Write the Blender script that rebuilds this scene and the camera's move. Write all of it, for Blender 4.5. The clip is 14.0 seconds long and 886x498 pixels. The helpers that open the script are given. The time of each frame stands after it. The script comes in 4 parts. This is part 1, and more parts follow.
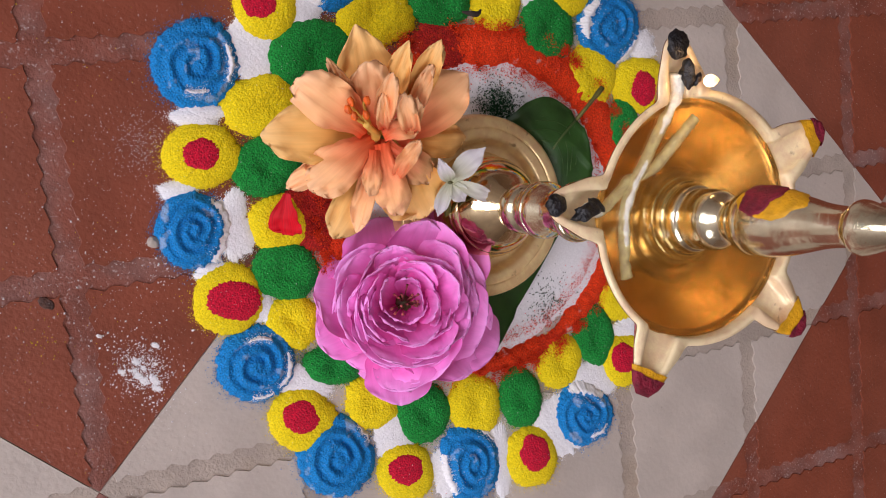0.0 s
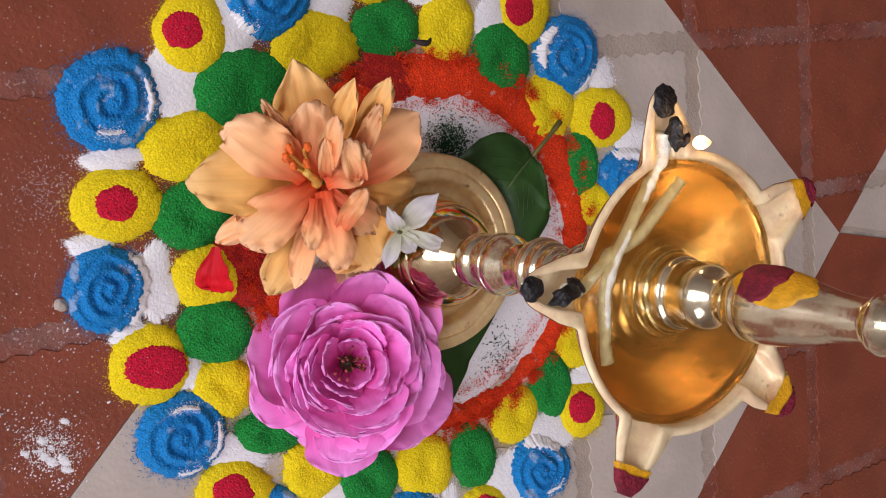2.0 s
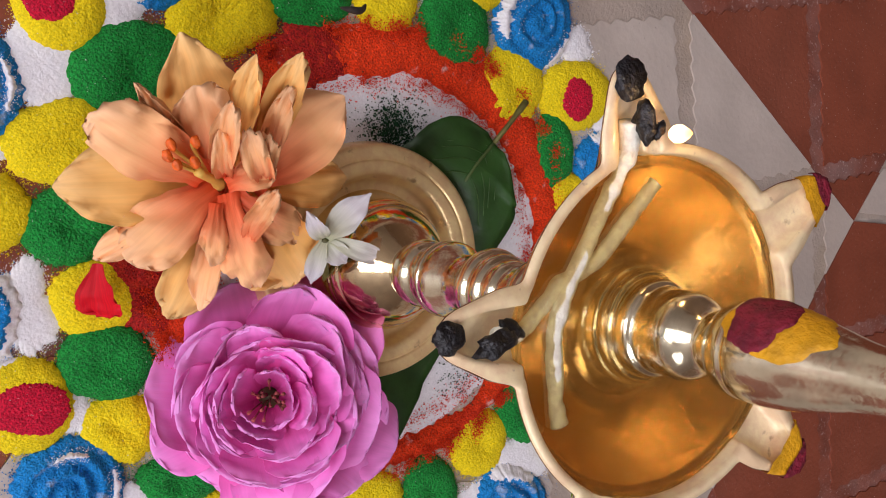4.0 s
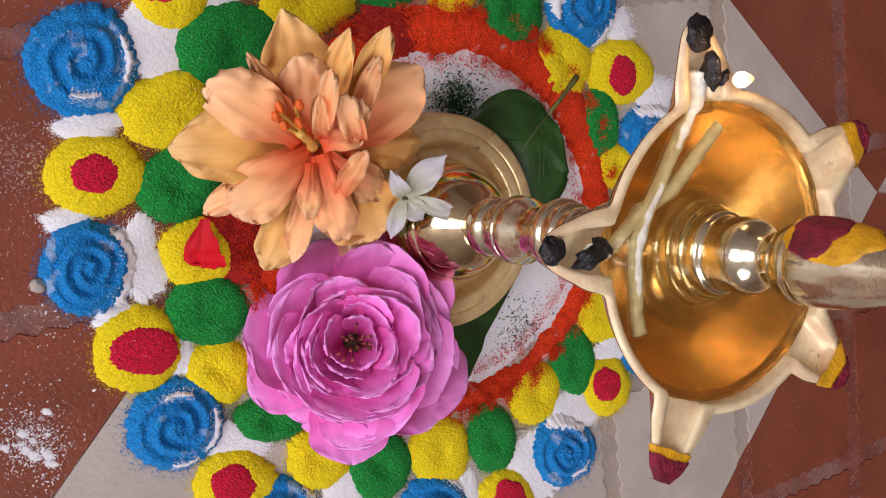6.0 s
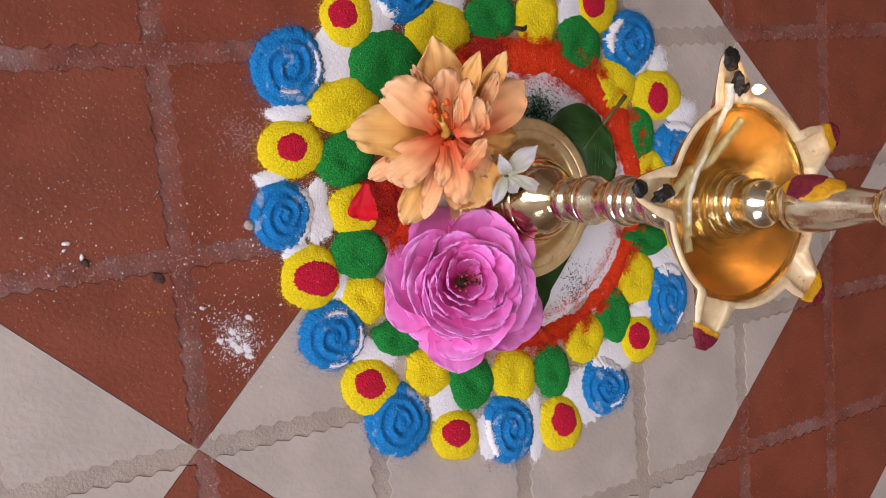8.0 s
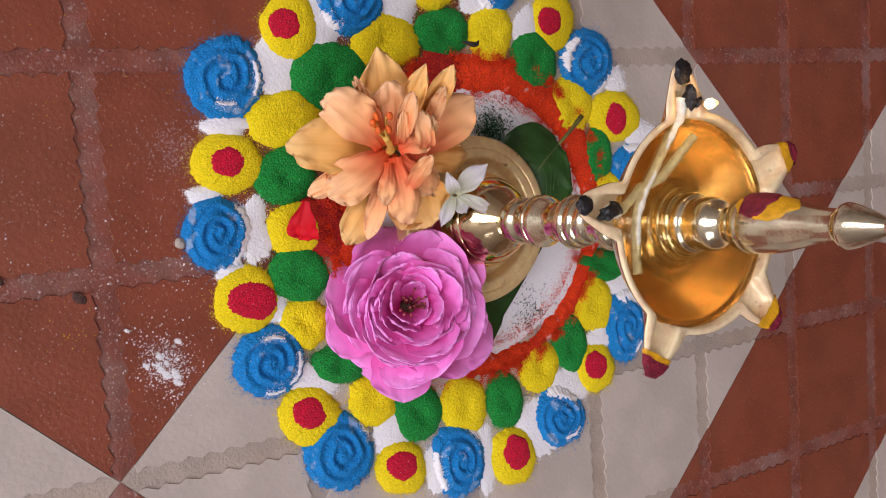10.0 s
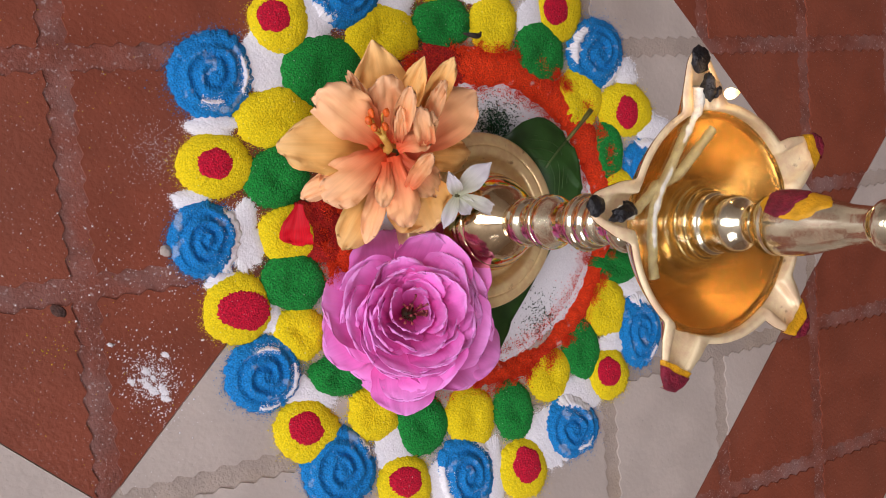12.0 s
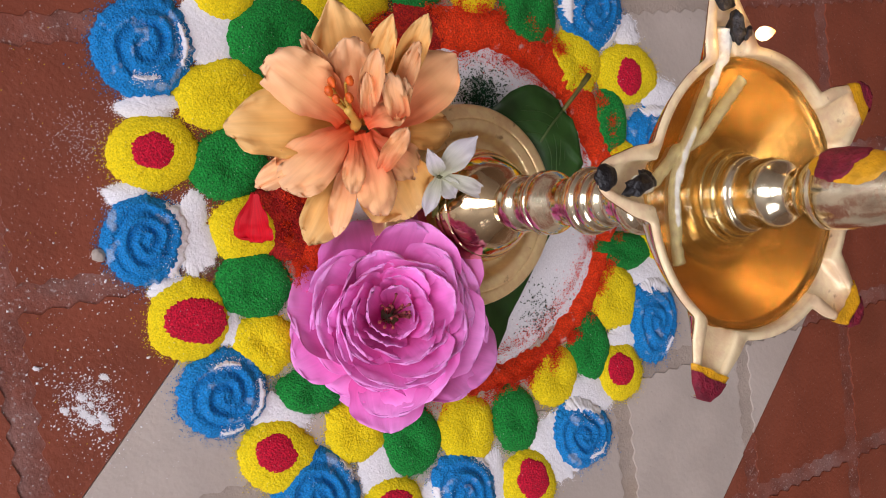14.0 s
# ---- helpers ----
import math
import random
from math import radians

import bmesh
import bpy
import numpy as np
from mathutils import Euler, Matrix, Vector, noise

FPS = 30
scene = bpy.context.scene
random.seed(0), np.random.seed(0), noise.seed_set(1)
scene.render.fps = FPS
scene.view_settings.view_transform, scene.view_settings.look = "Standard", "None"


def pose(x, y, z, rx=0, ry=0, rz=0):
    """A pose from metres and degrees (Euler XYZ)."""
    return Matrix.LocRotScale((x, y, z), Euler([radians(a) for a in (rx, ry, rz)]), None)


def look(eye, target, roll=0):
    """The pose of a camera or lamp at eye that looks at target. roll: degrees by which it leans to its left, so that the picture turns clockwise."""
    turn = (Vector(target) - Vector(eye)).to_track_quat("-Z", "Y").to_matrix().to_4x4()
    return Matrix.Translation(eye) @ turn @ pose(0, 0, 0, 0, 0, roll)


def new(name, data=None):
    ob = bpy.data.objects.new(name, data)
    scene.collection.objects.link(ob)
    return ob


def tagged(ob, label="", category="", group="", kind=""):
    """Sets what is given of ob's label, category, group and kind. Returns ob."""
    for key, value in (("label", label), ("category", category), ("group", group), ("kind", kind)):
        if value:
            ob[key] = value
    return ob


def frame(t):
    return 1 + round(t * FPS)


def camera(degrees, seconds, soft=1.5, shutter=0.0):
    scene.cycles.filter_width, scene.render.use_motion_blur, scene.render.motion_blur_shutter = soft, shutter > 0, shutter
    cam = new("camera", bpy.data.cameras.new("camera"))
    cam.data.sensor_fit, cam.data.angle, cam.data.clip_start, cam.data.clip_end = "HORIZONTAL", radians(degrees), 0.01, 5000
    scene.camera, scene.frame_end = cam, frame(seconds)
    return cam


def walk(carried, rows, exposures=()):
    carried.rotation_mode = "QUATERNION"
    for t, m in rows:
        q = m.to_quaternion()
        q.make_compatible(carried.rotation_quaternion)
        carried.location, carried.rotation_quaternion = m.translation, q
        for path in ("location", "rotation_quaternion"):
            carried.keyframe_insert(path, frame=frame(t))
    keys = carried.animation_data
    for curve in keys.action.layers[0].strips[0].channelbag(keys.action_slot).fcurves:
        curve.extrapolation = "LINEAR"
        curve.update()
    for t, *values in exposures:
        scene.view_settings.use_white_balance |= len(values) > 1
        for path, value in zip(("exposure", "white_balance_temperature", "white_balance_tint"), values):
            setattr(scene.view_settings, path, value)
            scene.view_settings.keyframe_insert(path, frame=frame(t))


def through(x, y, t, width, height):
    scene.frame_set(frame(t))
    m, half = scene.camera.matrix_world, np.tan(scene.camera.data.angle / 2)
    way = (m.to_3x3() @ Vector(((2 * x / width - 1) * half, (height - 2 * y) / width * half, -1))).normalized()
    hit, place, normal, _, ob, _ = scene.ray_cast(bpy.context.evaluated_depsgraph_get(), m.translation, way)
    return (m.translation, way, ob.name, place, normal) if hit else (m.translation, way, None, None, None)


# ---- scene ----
EXPOSURE = -0.87
cam = camera(52.05, 14.0, soft=1.05)
PATH = [
    (0.0, -0.0972, 0.0783, 0.3440, -5.72, -25.78, 38.81),
    (0.5, -0.1014, 0.0838, 0.3551, -5.26, -28.59, 38.73),
    (1.0, -0.1078, 0.0865, 0.3524, -5.25, -30.30, 38.81),
    (1.5, -0.1060, 0.0907, 0.3343, -5.74, -30.60, 38.91),
    (2.0, -0.1019, 0.0992, 0.3094, -6.39, -30.21, 39.10),
    (2.5, -0.0911, 0.1057, 0.2836, -7.09, -29.69, 38.96),
    (3.0, -0.0757, 0.1103, 0.2752, -7.28, -29.35, 38.78),
    (3.2, -0.0739, 0.1162, 0.2769, -7.31, -29.85, 38.64),
    (5.3, -0.0638, 0.1358, 0.2616, -7.95, -29.74, 37.75),
    (5.5, -0.0691, 0.1267, 0.2652, -7.63, -29.63, 37.59),
    (6.0, -0.0861, 0.1026, 0.2882, -6.74, -29.38, 37.32),
    (6.5, -0.1193, 0.0626, 0.2965, -6.44, -29.45, 37.57),
    (7.0, -0.1419, 0.0249, 0.2985, -6.26, -28.52, 37.67),
    (7.5, -0.1533, 0.0268, 0.3416, -5.98, -29.02, 38.71),
    (8.0, -0.1464, 0.0296, 0.3622, -5.37, -29.97, 39.61),
    (8.5, -0.1476, 0.0382, 0.3596, -4.83, -30.62, 40.31),
    (9.0, -0.1398, 0.0332, 0.3545, -4.33, -31.03, 40.53),
    (9.2, -0.1360, 0.0387, 0.3577, -4.07, -31.35, 40.64),
    (11.3, -0.1245, 0.0364, 0.3335, -3.33, -31.05, 39.43),
    (11.5, -0.1276, 0.0356, 0.3311, -3.22, -30.61, 39.27),
    (12.0, -0.1172, 0.0482, 0.3363, -3.46, -30.82, 39.48),
    (12.5, -0.1038, 0.0804, 0.3231, -3.98, -31.16, 39.86),
    (13.0, -0.0871, 0.0923, 0.3137, -3.83, -31.51, 39.07),
    (13.5, -0.0923, 0.0740, 0.2922, -3.28, -31.36, 37.67),
    (14.0, -0.0924, 0.0642, 0.2967, -2.58, -31.13, 36.66),
]
walk(cam, [(t, pose(x, y, z, rx, ry, rz)) for t, x, y, z, rx, ry, rz in PATH], [(0.0, EXPOSURE), (14.0, EXPOSURE)])

# ---- light: an overcast day coming in by a wide doorway, and one oil flame ----
world = bpy.data.worlds.new("overcast_sky")
scene.world = world
world.use_nodes = True
wn = world.node_tree
sky = wn.nodes.new("ShaderNodeTexSky")
sky.sky_type, sky.sun_disc = "NISHITA", False
sky.sun_elevation, sky.sun_rotation = radians(50), radians(150)
wn.nodes["Background"].inputs["Strength"].default_value = 0.12
wn.links.new(sky.outputs["Color"], wn.nodes["Background"].inputs["Color"])


def area_lamp(name, eye, target, sx, sy, watts, colour):
    data = bpy.data.lights.new(name, "AREA")
    data.shape, data.size, data.size_y, data.energy, data.color = "RECTANGLE", sx, sy, watts, colour
    ob = new(name, data)
    ob.matrix_world = look(eye, target)
    return ob


area_lamp("doorway_daylight", (-1.77, -0.95, 1.25), (0.05, 0.17, 0.25), 0.95, 1.9, 72, (0.945, 0.90, 1.0))
# added fill lamp that softens the shade; no second opening is known
area_lamp("south_fill", (0.35, -1.46, 1.6), (0.05, 0.3, 0.4), 0.85, 1.15, 38, (0.945, 0.90, 1.0))


# ---- materials ----
def material(name, colour, rough=0.5, metal=0.0, vary=0.0, scale=60.0, bump=0.0, bump_scale=300.0, second=None, fac=(0.4, 0.6), **extra):
    m = bpy.data.materials.new(name)
    m.use_nodes = True
    n, l = m.node_tree.nodes, m.node_tree.links
    p = n["Principled BSDF"]
    p.inputs["Roughness"].default_value, p.inputs["Metallic"].default_value = rough, metal
    for key, value in extra.items():
        p.inputs[key.replace("_", " ")].default_value = value
    geo = n.new("ShaderNodeTexCoord")
    t1 = n.new("ShaderNodeTexNoise")
    t1.inputs["Scale"].default_value, t1.inputs["Detail"].default_value = scale, 6
    l.new(geo.outputs["Object"], t1.inputs["Vector"])
    ramp = n.new("ShaderNodeValToRGB")
    dark = [c * (1 - vary) for c in colour]
    other = second or [min(1, c * (1 + vary)) for c in colour]
    ramp.color_ramp.elements[0].position, ramp.color_ramp.elements[1].position = fac
    ramp.color_ramp.elements[0].color = (*(dark if second is None else colour), 1)
    ramp.color_ramp.elements[1].color = (*other, 1)
    l.new(t1.outputs["Fac"], ramp.inputs["Fac"])
    l.new(ramp.outputs["Color"], p.inputs["Base Color"])
    m["ramp"] = ramp.name
    if bump:
        t2 = n.new("ShaderNodeTexNoise")
        t2.inputs["Scale"].default_value, t2.inputs["Detail"].default_value = bump_scale, 4
        l.new(geo.outputs["Object"], t2.inputs["Vector"])
        b = n.new("ShaderNodeBump")
        b.inputs["Strength"].default_value, b.inputs["Distance"].default_value = bump, 0.001
        l.new(t2.outputs["Fac"], b.inputs["Height"])
        l.new(b.outputs["Normal"], p.inputs["Normal"])
    return m


def mix_over(m, colour, scale, low, high, detail=8.0, amount=1.0):
    """A second, larger or finer layer of stain, dust or speckle over the material's colour."""
    n, l = m.node_tree.nodes, m.node_tree.links
    p = n["Principled BSDF"]
    old = p.inputs["Base Color"].links[0].from_socket
    tex = n.new("ShaderNodeTexNoise")
    tex.inputs["Scale"].default_value, tex.inputs["Detail"].default_value = scale, detail
    l.new(n["Texture Coordinate"].outputs["Object"], tex.inputs["Vector"])
    r = n.new("ShaderNodeMapRange")
    r.inputs["From Min"].default_value, r.inputs["From Max"].default_value, r.inputs["To Max"].default_value = low, high, amount
    l.new(tex.outputs["Fac"], r.inputs["Value"])
    mix = n.new("ShaderNodeMix")
    mix.data_type = "RGBA"
    l.new(r.outputs["Result"], mix.inputs[0])
    l.new(old, mix.inputs[6])
    mix.inputs[7].default_value = (*colour, 1)
    l.new(mix.outputs[2], p.inputs["Base Color"])
    return m


def petal_material(name, root, middle, edge, rough=0.55, streak=0.25, through=0.25):
    """Petal tissue, coloured along its length by the petal's own UV map, with fine veins."""
    m = bpy.data.materials.new(name)
    m.use_nodes = True
    n, l = m.node_tree.nodes, m.node_tree.links
    p = n["Principled BSDF"]
    p.inputs["Roughness"].default_value = rough
    p.inputs["Specular IOR Level"].default_value = 0.25
    uv = n.new("ShaderNodeUVMap")
    sep = n.new("ShaderNodeSeparateXYZ")
    l.new(uv.outputs["UV"], sep.inputs[0])
    ramp = n.new("ShaderNodeValToRGB")
    ramp.color_ramp.elements[0].color, ramp.color_ramp.elements[1].color = (*root, 1), (*edge, 1)
    e = ramp.color_ramp.elements.new(0.5)
    e.color = (*middle, 1)
    l.new(sep.outputs["Y"], ramp.inputs["Fac"])
    scale = n.new("ShaderNodeVectorMath")
    scale.operation = "MULTIPLY"
    scale.inputs[1].default_value = (22, 1.6, 1)
    l.new(uv.outputs["UV"], scale.inputs[0])
    vein = n.new("ShaderNodeTexNoise")
    vein.inputs["Scale"].default_value, vein.inputs["Detail"].default_value = 1.0, 5
    l.new(scale.outputs[0], vein.inputs["Vector"])
    obj = n.new("ShaderNodeObjectInfo")
    vary = n.new("ShaderNodeMapRange")
    vary.inputs["To Min"].default_value, vary.inputs["To Max"].default_value = 0.88, 1.1
    l.new(obj.outputs["Random"], vary.inputs["Value"])
    v2 = n.new("ShaderNodeMapRange")
    v2.inputs["From Min"].default_value, v2.inputs["From Max"].default_value = 0.3, 0.7
    v2.inputs["To Min"].default_value, v2.inputs["To Max"].default_value = 1 - streak, 1 + streak * 0.4
    l.new(vein.outputs["Fac"], v2.inputs["Value"])
    mul = n.new("ShaderNodeMath")
    mul.operation = "MULTIPLY"
    l.new(v2.outputs[0], mul.inputs[0])
    l.new(vary.outputs[0], mul.inputs[1])
    hsv = n.new("ShaderNodeHueSaturation")
    l.new(ramp.outputs["Color"], hsv.inputs["Color"])
    l.new(mul.outputs[0], hsv.inputs["Value"])
    l.new(hsv.outputs["Color"], p.inputs["Base Color"])
    b = n.new("ShaderNodeBump")
    b.inputs["Strength"].default_value, b.inputs["Distance"].default_value = 0.12, 0.0005
    l.new(vein.outputs["Fac"], b.inputs["Height"])
    l.new(b.outputs["Normal"], p.inputs["Normal"])
    back = n.new("ShaderNodeBsdfTranslucent")
    l.new(hsv.outputs["Color"], back.inputs["Color"])
    both = n.new("ShaderNodeMixShader")
    both.inputs[0].default_value = through
    l.new(p.outputs[0], both.inputs[1])
    l.new(back.outputs[0], both.inputs[2])
    l.new(both.outputs[0], n["Material Output"].inputs["Surface"])
    return m


RED_TILE = material("red_cement_tile", (0.235, 0.062, 0.033), 0.42, vary=0.10, scale=35, bump=0.36, bump_scale=480, Specular_IOR_Level=0.26)
mix_over(RED_TILE, (0.22, 0.085, 0.055), 9, 0.46, 0.75, amount=0.4)
mix_over(RED_TILE, (0.6, 0.5, 0.45), 900, 0.68, 0.75, detail=2, amount=0.6)
RED_GROOVE = material("red_tile_groove", (0.21, 0.058, 0.034), 0.5, vary=0.16, scale=80, bump=0.35, bump_scale=900)
mix_over(RED_GROOVE, (0.46, 0.36, 0.34), 28, 0.44, 0.70, amount=0.34)
mix_over(RED_GROOVE, (0.62, 0.54, 0.52), 800, 0.60, 0.72, detail=3, amount=0.5)
PALE_TILE = material("pale_cement_tile", (0.53, 0.465, 0.405), 0.42, vary=0.07, scale=30, bump=0.25, bump_scale=420)
mix_over(PALE_TILE, (0.36, 0.28, 0.22), 14, 0.52, 0.8, amount=0.4)
mix_over(PALE_TILE, (0.2, 0.16, 0.13), 700, 0.70, 0.78, detail=2, amount=0.5)
PALE_GROOVE = material("pale_tile_groove", (0.43, 0.36, 0.30), 0.55, vary=0.08, scale=60, bump=0.5, bump_scale=800)
mix_over(PALE_GROOVE, (0.42, 0.3, 0.17), 22, 0.55, 0.75, amount=0.5)
MORTAR = material("mortar", (0.42, 0.37, 0.32), 0.9, vary=0.2, scale=50, bump=0.5)
# unseen north and east walls, darkened so tiles, oil and brass reflect less
UNSEEN_DARK_WALL = material("unseen_dark_wall", (0.24, 0.16, 0.11), 0.85, vary=0.08, scale=3, bump=0.1, bump_scale=80)
# unseen ceiling, kept bright to lend the floor a reflected sheen
BOUNCE_CEILING = material("unseen_bounce_ceiling", (0.84, 0.82, 0.80), 0.85, vary=0.04, scale=3, bump=0.1, bump_scale=80)
# unseen south and west walls, toned down to cut the fill light
WALL = material("unseen_wall_plaster", (0.62, 0.59, 0.55), 0.85, vary=0.05, scale=3, bump=0.1, bump_scale=80)
BLUE = material("blue_powder", (0.004, 0.235, 0.61), 0.95, vary=0.25, scale=1500, bump=0.9, bump_scale=1400)
mix_over(BLUE, (0.05, 0.30, 0.66), 2300, 0.58, 0.72, detail=3, amount=0.6)
YELLOW = material("yellow_powder", (0.88, 0.69, 0.004), 0.95, vary=0.12, scale=1500, bump=0.6, bump_scale=1400)
GREEN = material("green_powder", (0.006, 0.255, 0.034), 0.95, vary=0.35, scale=1500, bump=0.9, bump_scale=1400)
mix_over(BLUE, (0.66, 0.72, 0.78), 150, 0.60, 0.67, detail=12, amount=0.4)
mix_over(GREEN, (0.06, 0.38, 0.09), 2300, 0.6, 0.75, detail=3, amount=0.6)
DARK_GREEN = material("dark_green_powder", (0.006, 0.055, 0.02), 0.95, vary=0.50, scale=1500, bump=0.9, bump_scale=1400)
CRIMSON = material("crimson_powder", (0.60, 0.004, 0.036), 0.95, vary=0.28, scale=1500, bump=0.9, bump_scale=1400)
ORANGE = material("orange_red_powder", (0.86, 0.046, 0.002), 0.95, vary=0.28, scale=1500, bump=0.9, bump_scale=1400)
mix_over(ORANGE, (0.55, 0.012, 0.008), 45, 0.54, 0.8, amount=0.5)
mix_over(ORANGE, (0.82, 0.72, 0.66), 150, 0.64, 0.72, detail=12, amount=0.6)
# the sparkle of the grains, put into the colour as sparse white specks
for powder in (YELLOW, GREEN, CRIMSON, BLUE):
    mix_over(powder, (0.85, 0.85, 0.82), 1300, 0.72, 0.76, detail=2, amount=0.7)
DEEP_RED = material("deep_red_powder", (0.40, 0.010, 0.006), 0.95, vary=0.35, scale=1500, bump=0.9, bump_scale=1400)
mix_over(DEEP_RED, (0.72, 0.05, 0.005), 300, 0.5, 0.7, amount=0.5)
WHITE = material("white_powder", (0.88, 0.88, 0.90), 0.95, vary=0.05, scale=1500, bump=0.2, bump_scale=1400)
BRASS = material("polished_brass", (0.78, 0.62, 0.38), 0.10, 1.0, vary=0.12, scale=120, bump=0.06, bump_scale=500)
mix_over(BRASS, (0.42, 0.22, 0.10), 70, 0.60, 0.8, amount=0.5)
RIM_BRASS = material("brushed_brass", (1.0, 0.74, 0.45), 0.36, 0.12, vary=0.12, scale=200, bump=0.15, bump_scale=700)
PALE_BRASS = material("pale_brass", (0.86, 0.79, 0.58), 0.16, 1.0, vary=0.12, scale=150, bump=0.1, bump_scale=600)
INNER_BRASS = material("bowl_inside_brass", (0.90, 0.58, 0.25), 0.21, 0.88, vary=0.10, scale=90, bump=0.12, bump_scale=400)
mix_over(RIM_BRASS, (0.30, 0.15, 0.06), 260, 0.66, 0.74, amount=0.7)
FOOT_BRASS = material("worn_foot_brass", (1.0, 0.72, 0.36), 0.30, 0.45, vary=0.10, scale=200, bump=0.15, bump_scale=700)
mix_over(FOOT_BRASS, (0.30, 0.15, 0.06), 260, 0.64, 0.73, amount=0.7)
OIL = material("lamp_oil", (1.0, 0.88, 0.52), 0.03, Transmission_Weight=1.0, IOR=1.46)
on, ol = OIL.node_tree.nodes, OIL.node_tree.links
clear, share = on.new("ShaderNodeBsdfTransparent"), on.new("ShaderNodeMixShader")
clear.inputs["Color"].default_value = (1.0, 0.90, 0.62, 1)
share.inputs[0].default_value = 0.22
ol.new(on["Principled BSDF"].outputs[0], share.inputs[1])
ol.new(clear.outputs[0], share.inputs[2])
ol.new(share.outputs[0], on["Material Output"].inputs["Surface"])
COTTON = material("oily_cotton", (0.95, 0.90, 0.76), 0.6, vary=0.12, scale=400, bump=0.5, bump_scale=900)
CHAR = material("charred_wick", (0.008, 0.008, 0.01), 0.35, vary=0.5, scale=300, bump=1.0, bump_scale=700)
TURMERIC = material("turmeric_paste", (0.72, 0.36, 0.006), 0.6, vary=0.15, scale=200, bump=0.5, bump_scale=900)
VERMILION = material("vermilion_paste", (0.19, 0.006, 0.024), 0.7, vary=0.3, scale=300, bump=0.8, bump_scale=900)
VEIN = material("leaf_vein", (0.050, 0.115, 0.025), 0.45, vary=0.2, scale=100)
LEAF = material("dark_leaf", (0.020, 0.068, 0.010), 0.46, vary=0.3, scale=60, bump=0.25, bump_scale=250)
MIDRIB = material("leaf_midrib", (0.09, 0.14, 0.04), 0.5, vary=0.2, scale=100)
STALK = material("green_stalk", (0.12, 0.11, 0.025), 0.5, vary=0.3, scale=150)
STAIN_BROWN = material("dark_stain", (0.075, 0.032, 0.022), 0.7, vary=0.4, scale=400, bump=0.5, bump_scale=900)
TWIG = material("dried_bract", (0.03, 0.02, 0.015), 0.8, vary=0.4, scale=300)
ROSE = petal_material("rose_petal", (0.88, 0.05, 0.36), (1.0, 0.23, 0.70), (1.0, 0.41, 0.90), streak=0.06, through=0.03)
PEACH = petal_material("peach_petal", (0.82, 0.10, 0.03), (1.0, 0.52, 0.23), (1.0, 0.61, 0.34), streak=0.07, through=0.02)
AMBER = petal_material("amber_petal", (0.92, 0.36, 0.06), (1.0, 0.55, 0.16), (1.0, 0.65, 0.28), streak=0.07, through=0.02)
IVORY = petal_material("ivory_petal", (0.60, 0.62, 0.40), (0.80, 0.78, 0.80), (0.84, 0.82, 0.85), streak=0.08)
SCARLET = petal_material("scarlet_petal", (0.55, 0.002, 0.012), (0.66, 0.003, 0.015), (0.68, 0.004, 0.018), through=0.0)
ANTHER = material("orange_anther", (0.80, 0.13, 0.01), 0.5, vary=0.2, scale=400, bump=0.4, bump_scale=900)
FILAMENT = material("yellow_filament", (0.80, 0.50, 0.10), 0.5, vary=0.1, scale=200)
STAMEN = material("brown_stamen", (0.34, 0.06, 0.06), 0.7, vary=0.4, scale=400)
FLAME = bpy.data.materials.new("flame")
FLAME.use_nodes = True
FLAME.node_tree.nodes["Principled BSDF"].inputs["Base Color"].default_value = (0, 0, 0, 1)
FLAME.node_tree.nodes["Principled BSDF"].inputs["Specular IOR Level"].default_value = 0.0
fn = FLAME.node_tree
place, split, heat = fn.nodes.new("ShaderNodeTexCoord"), fn.nodes.new("ShaderNodeSeparateXYZ"), fn.nodes.new("ShaderNodeValToRGB")
fn.links.new(place.outputs["Generated"], split.inputs[0])
fn.links.new(split.outputs["Z"], heat.inputs["Fac"])
heat.color_ramp.elements[0].color, heat.color_ramp.elements[1].color = (1.0, 0.30, 0.05, 1), (1.0, 0.42, 0.10, 1)
heat.color_ramp.elements.new(0.45).color = (1.0, 0.78, 0.45, 1)
fn.links.new(heat.outputs["Color"], fn.nodes["Principled BSDF"].inputs["Emission Color"])
FLAME.node_tree.nodes["Principled BSDF"].inputs["Emission Strength"].default_value = 9.0


# ---- helpers ----
def part(name, bm, mat, parent=None, label="", smooth=True):
    """Links a bmesh as one mesh object, under a thing or a part."""
    me = bpy.data.meshes.new(name)
    bm.to_mesh(me)
    bm.free()
    for m in (mat if isinstance(mat, (list, tuple)) else (mat,)):
        me.materials.append(m)
    if smooth:
        me.shade_smooth()
    ob = new(name, me)
    ob.parent = parent
    if label:
        ob["label"] = label
    return ob


def raw(name, verts, faces, mat, parent=None, label="", smooth=True):
    me = bpy.data.meshes.new(name)
    me.from_pydata(verts, [], faces)
    me.materials.append(mat)
    if smooth:
        me.shade_smooth()
    ob = new(name, me)
    ob.parent = parent
    if label:
        ob["label"] = label
    return ob


def empty(name, x, y, z, rx=0, ry=0, rz=0):
    ob = new(name)
    ob.empty_display_size = 0.01
    ob.matrix_world = pose(x, y, z, rx, ry, rz)
    return ob


def box(bm, x0, y0, z0, x1, y1, z1):
    bmesh.ops.create_cube(bm, size=1, matrix=Matrix.LocRotScale(((x0 + x1) / 2, (y0 + y1) / 2, (z0 + z1) / 2), None, (x1 - x0, y1 - y0, z1 - z0)))


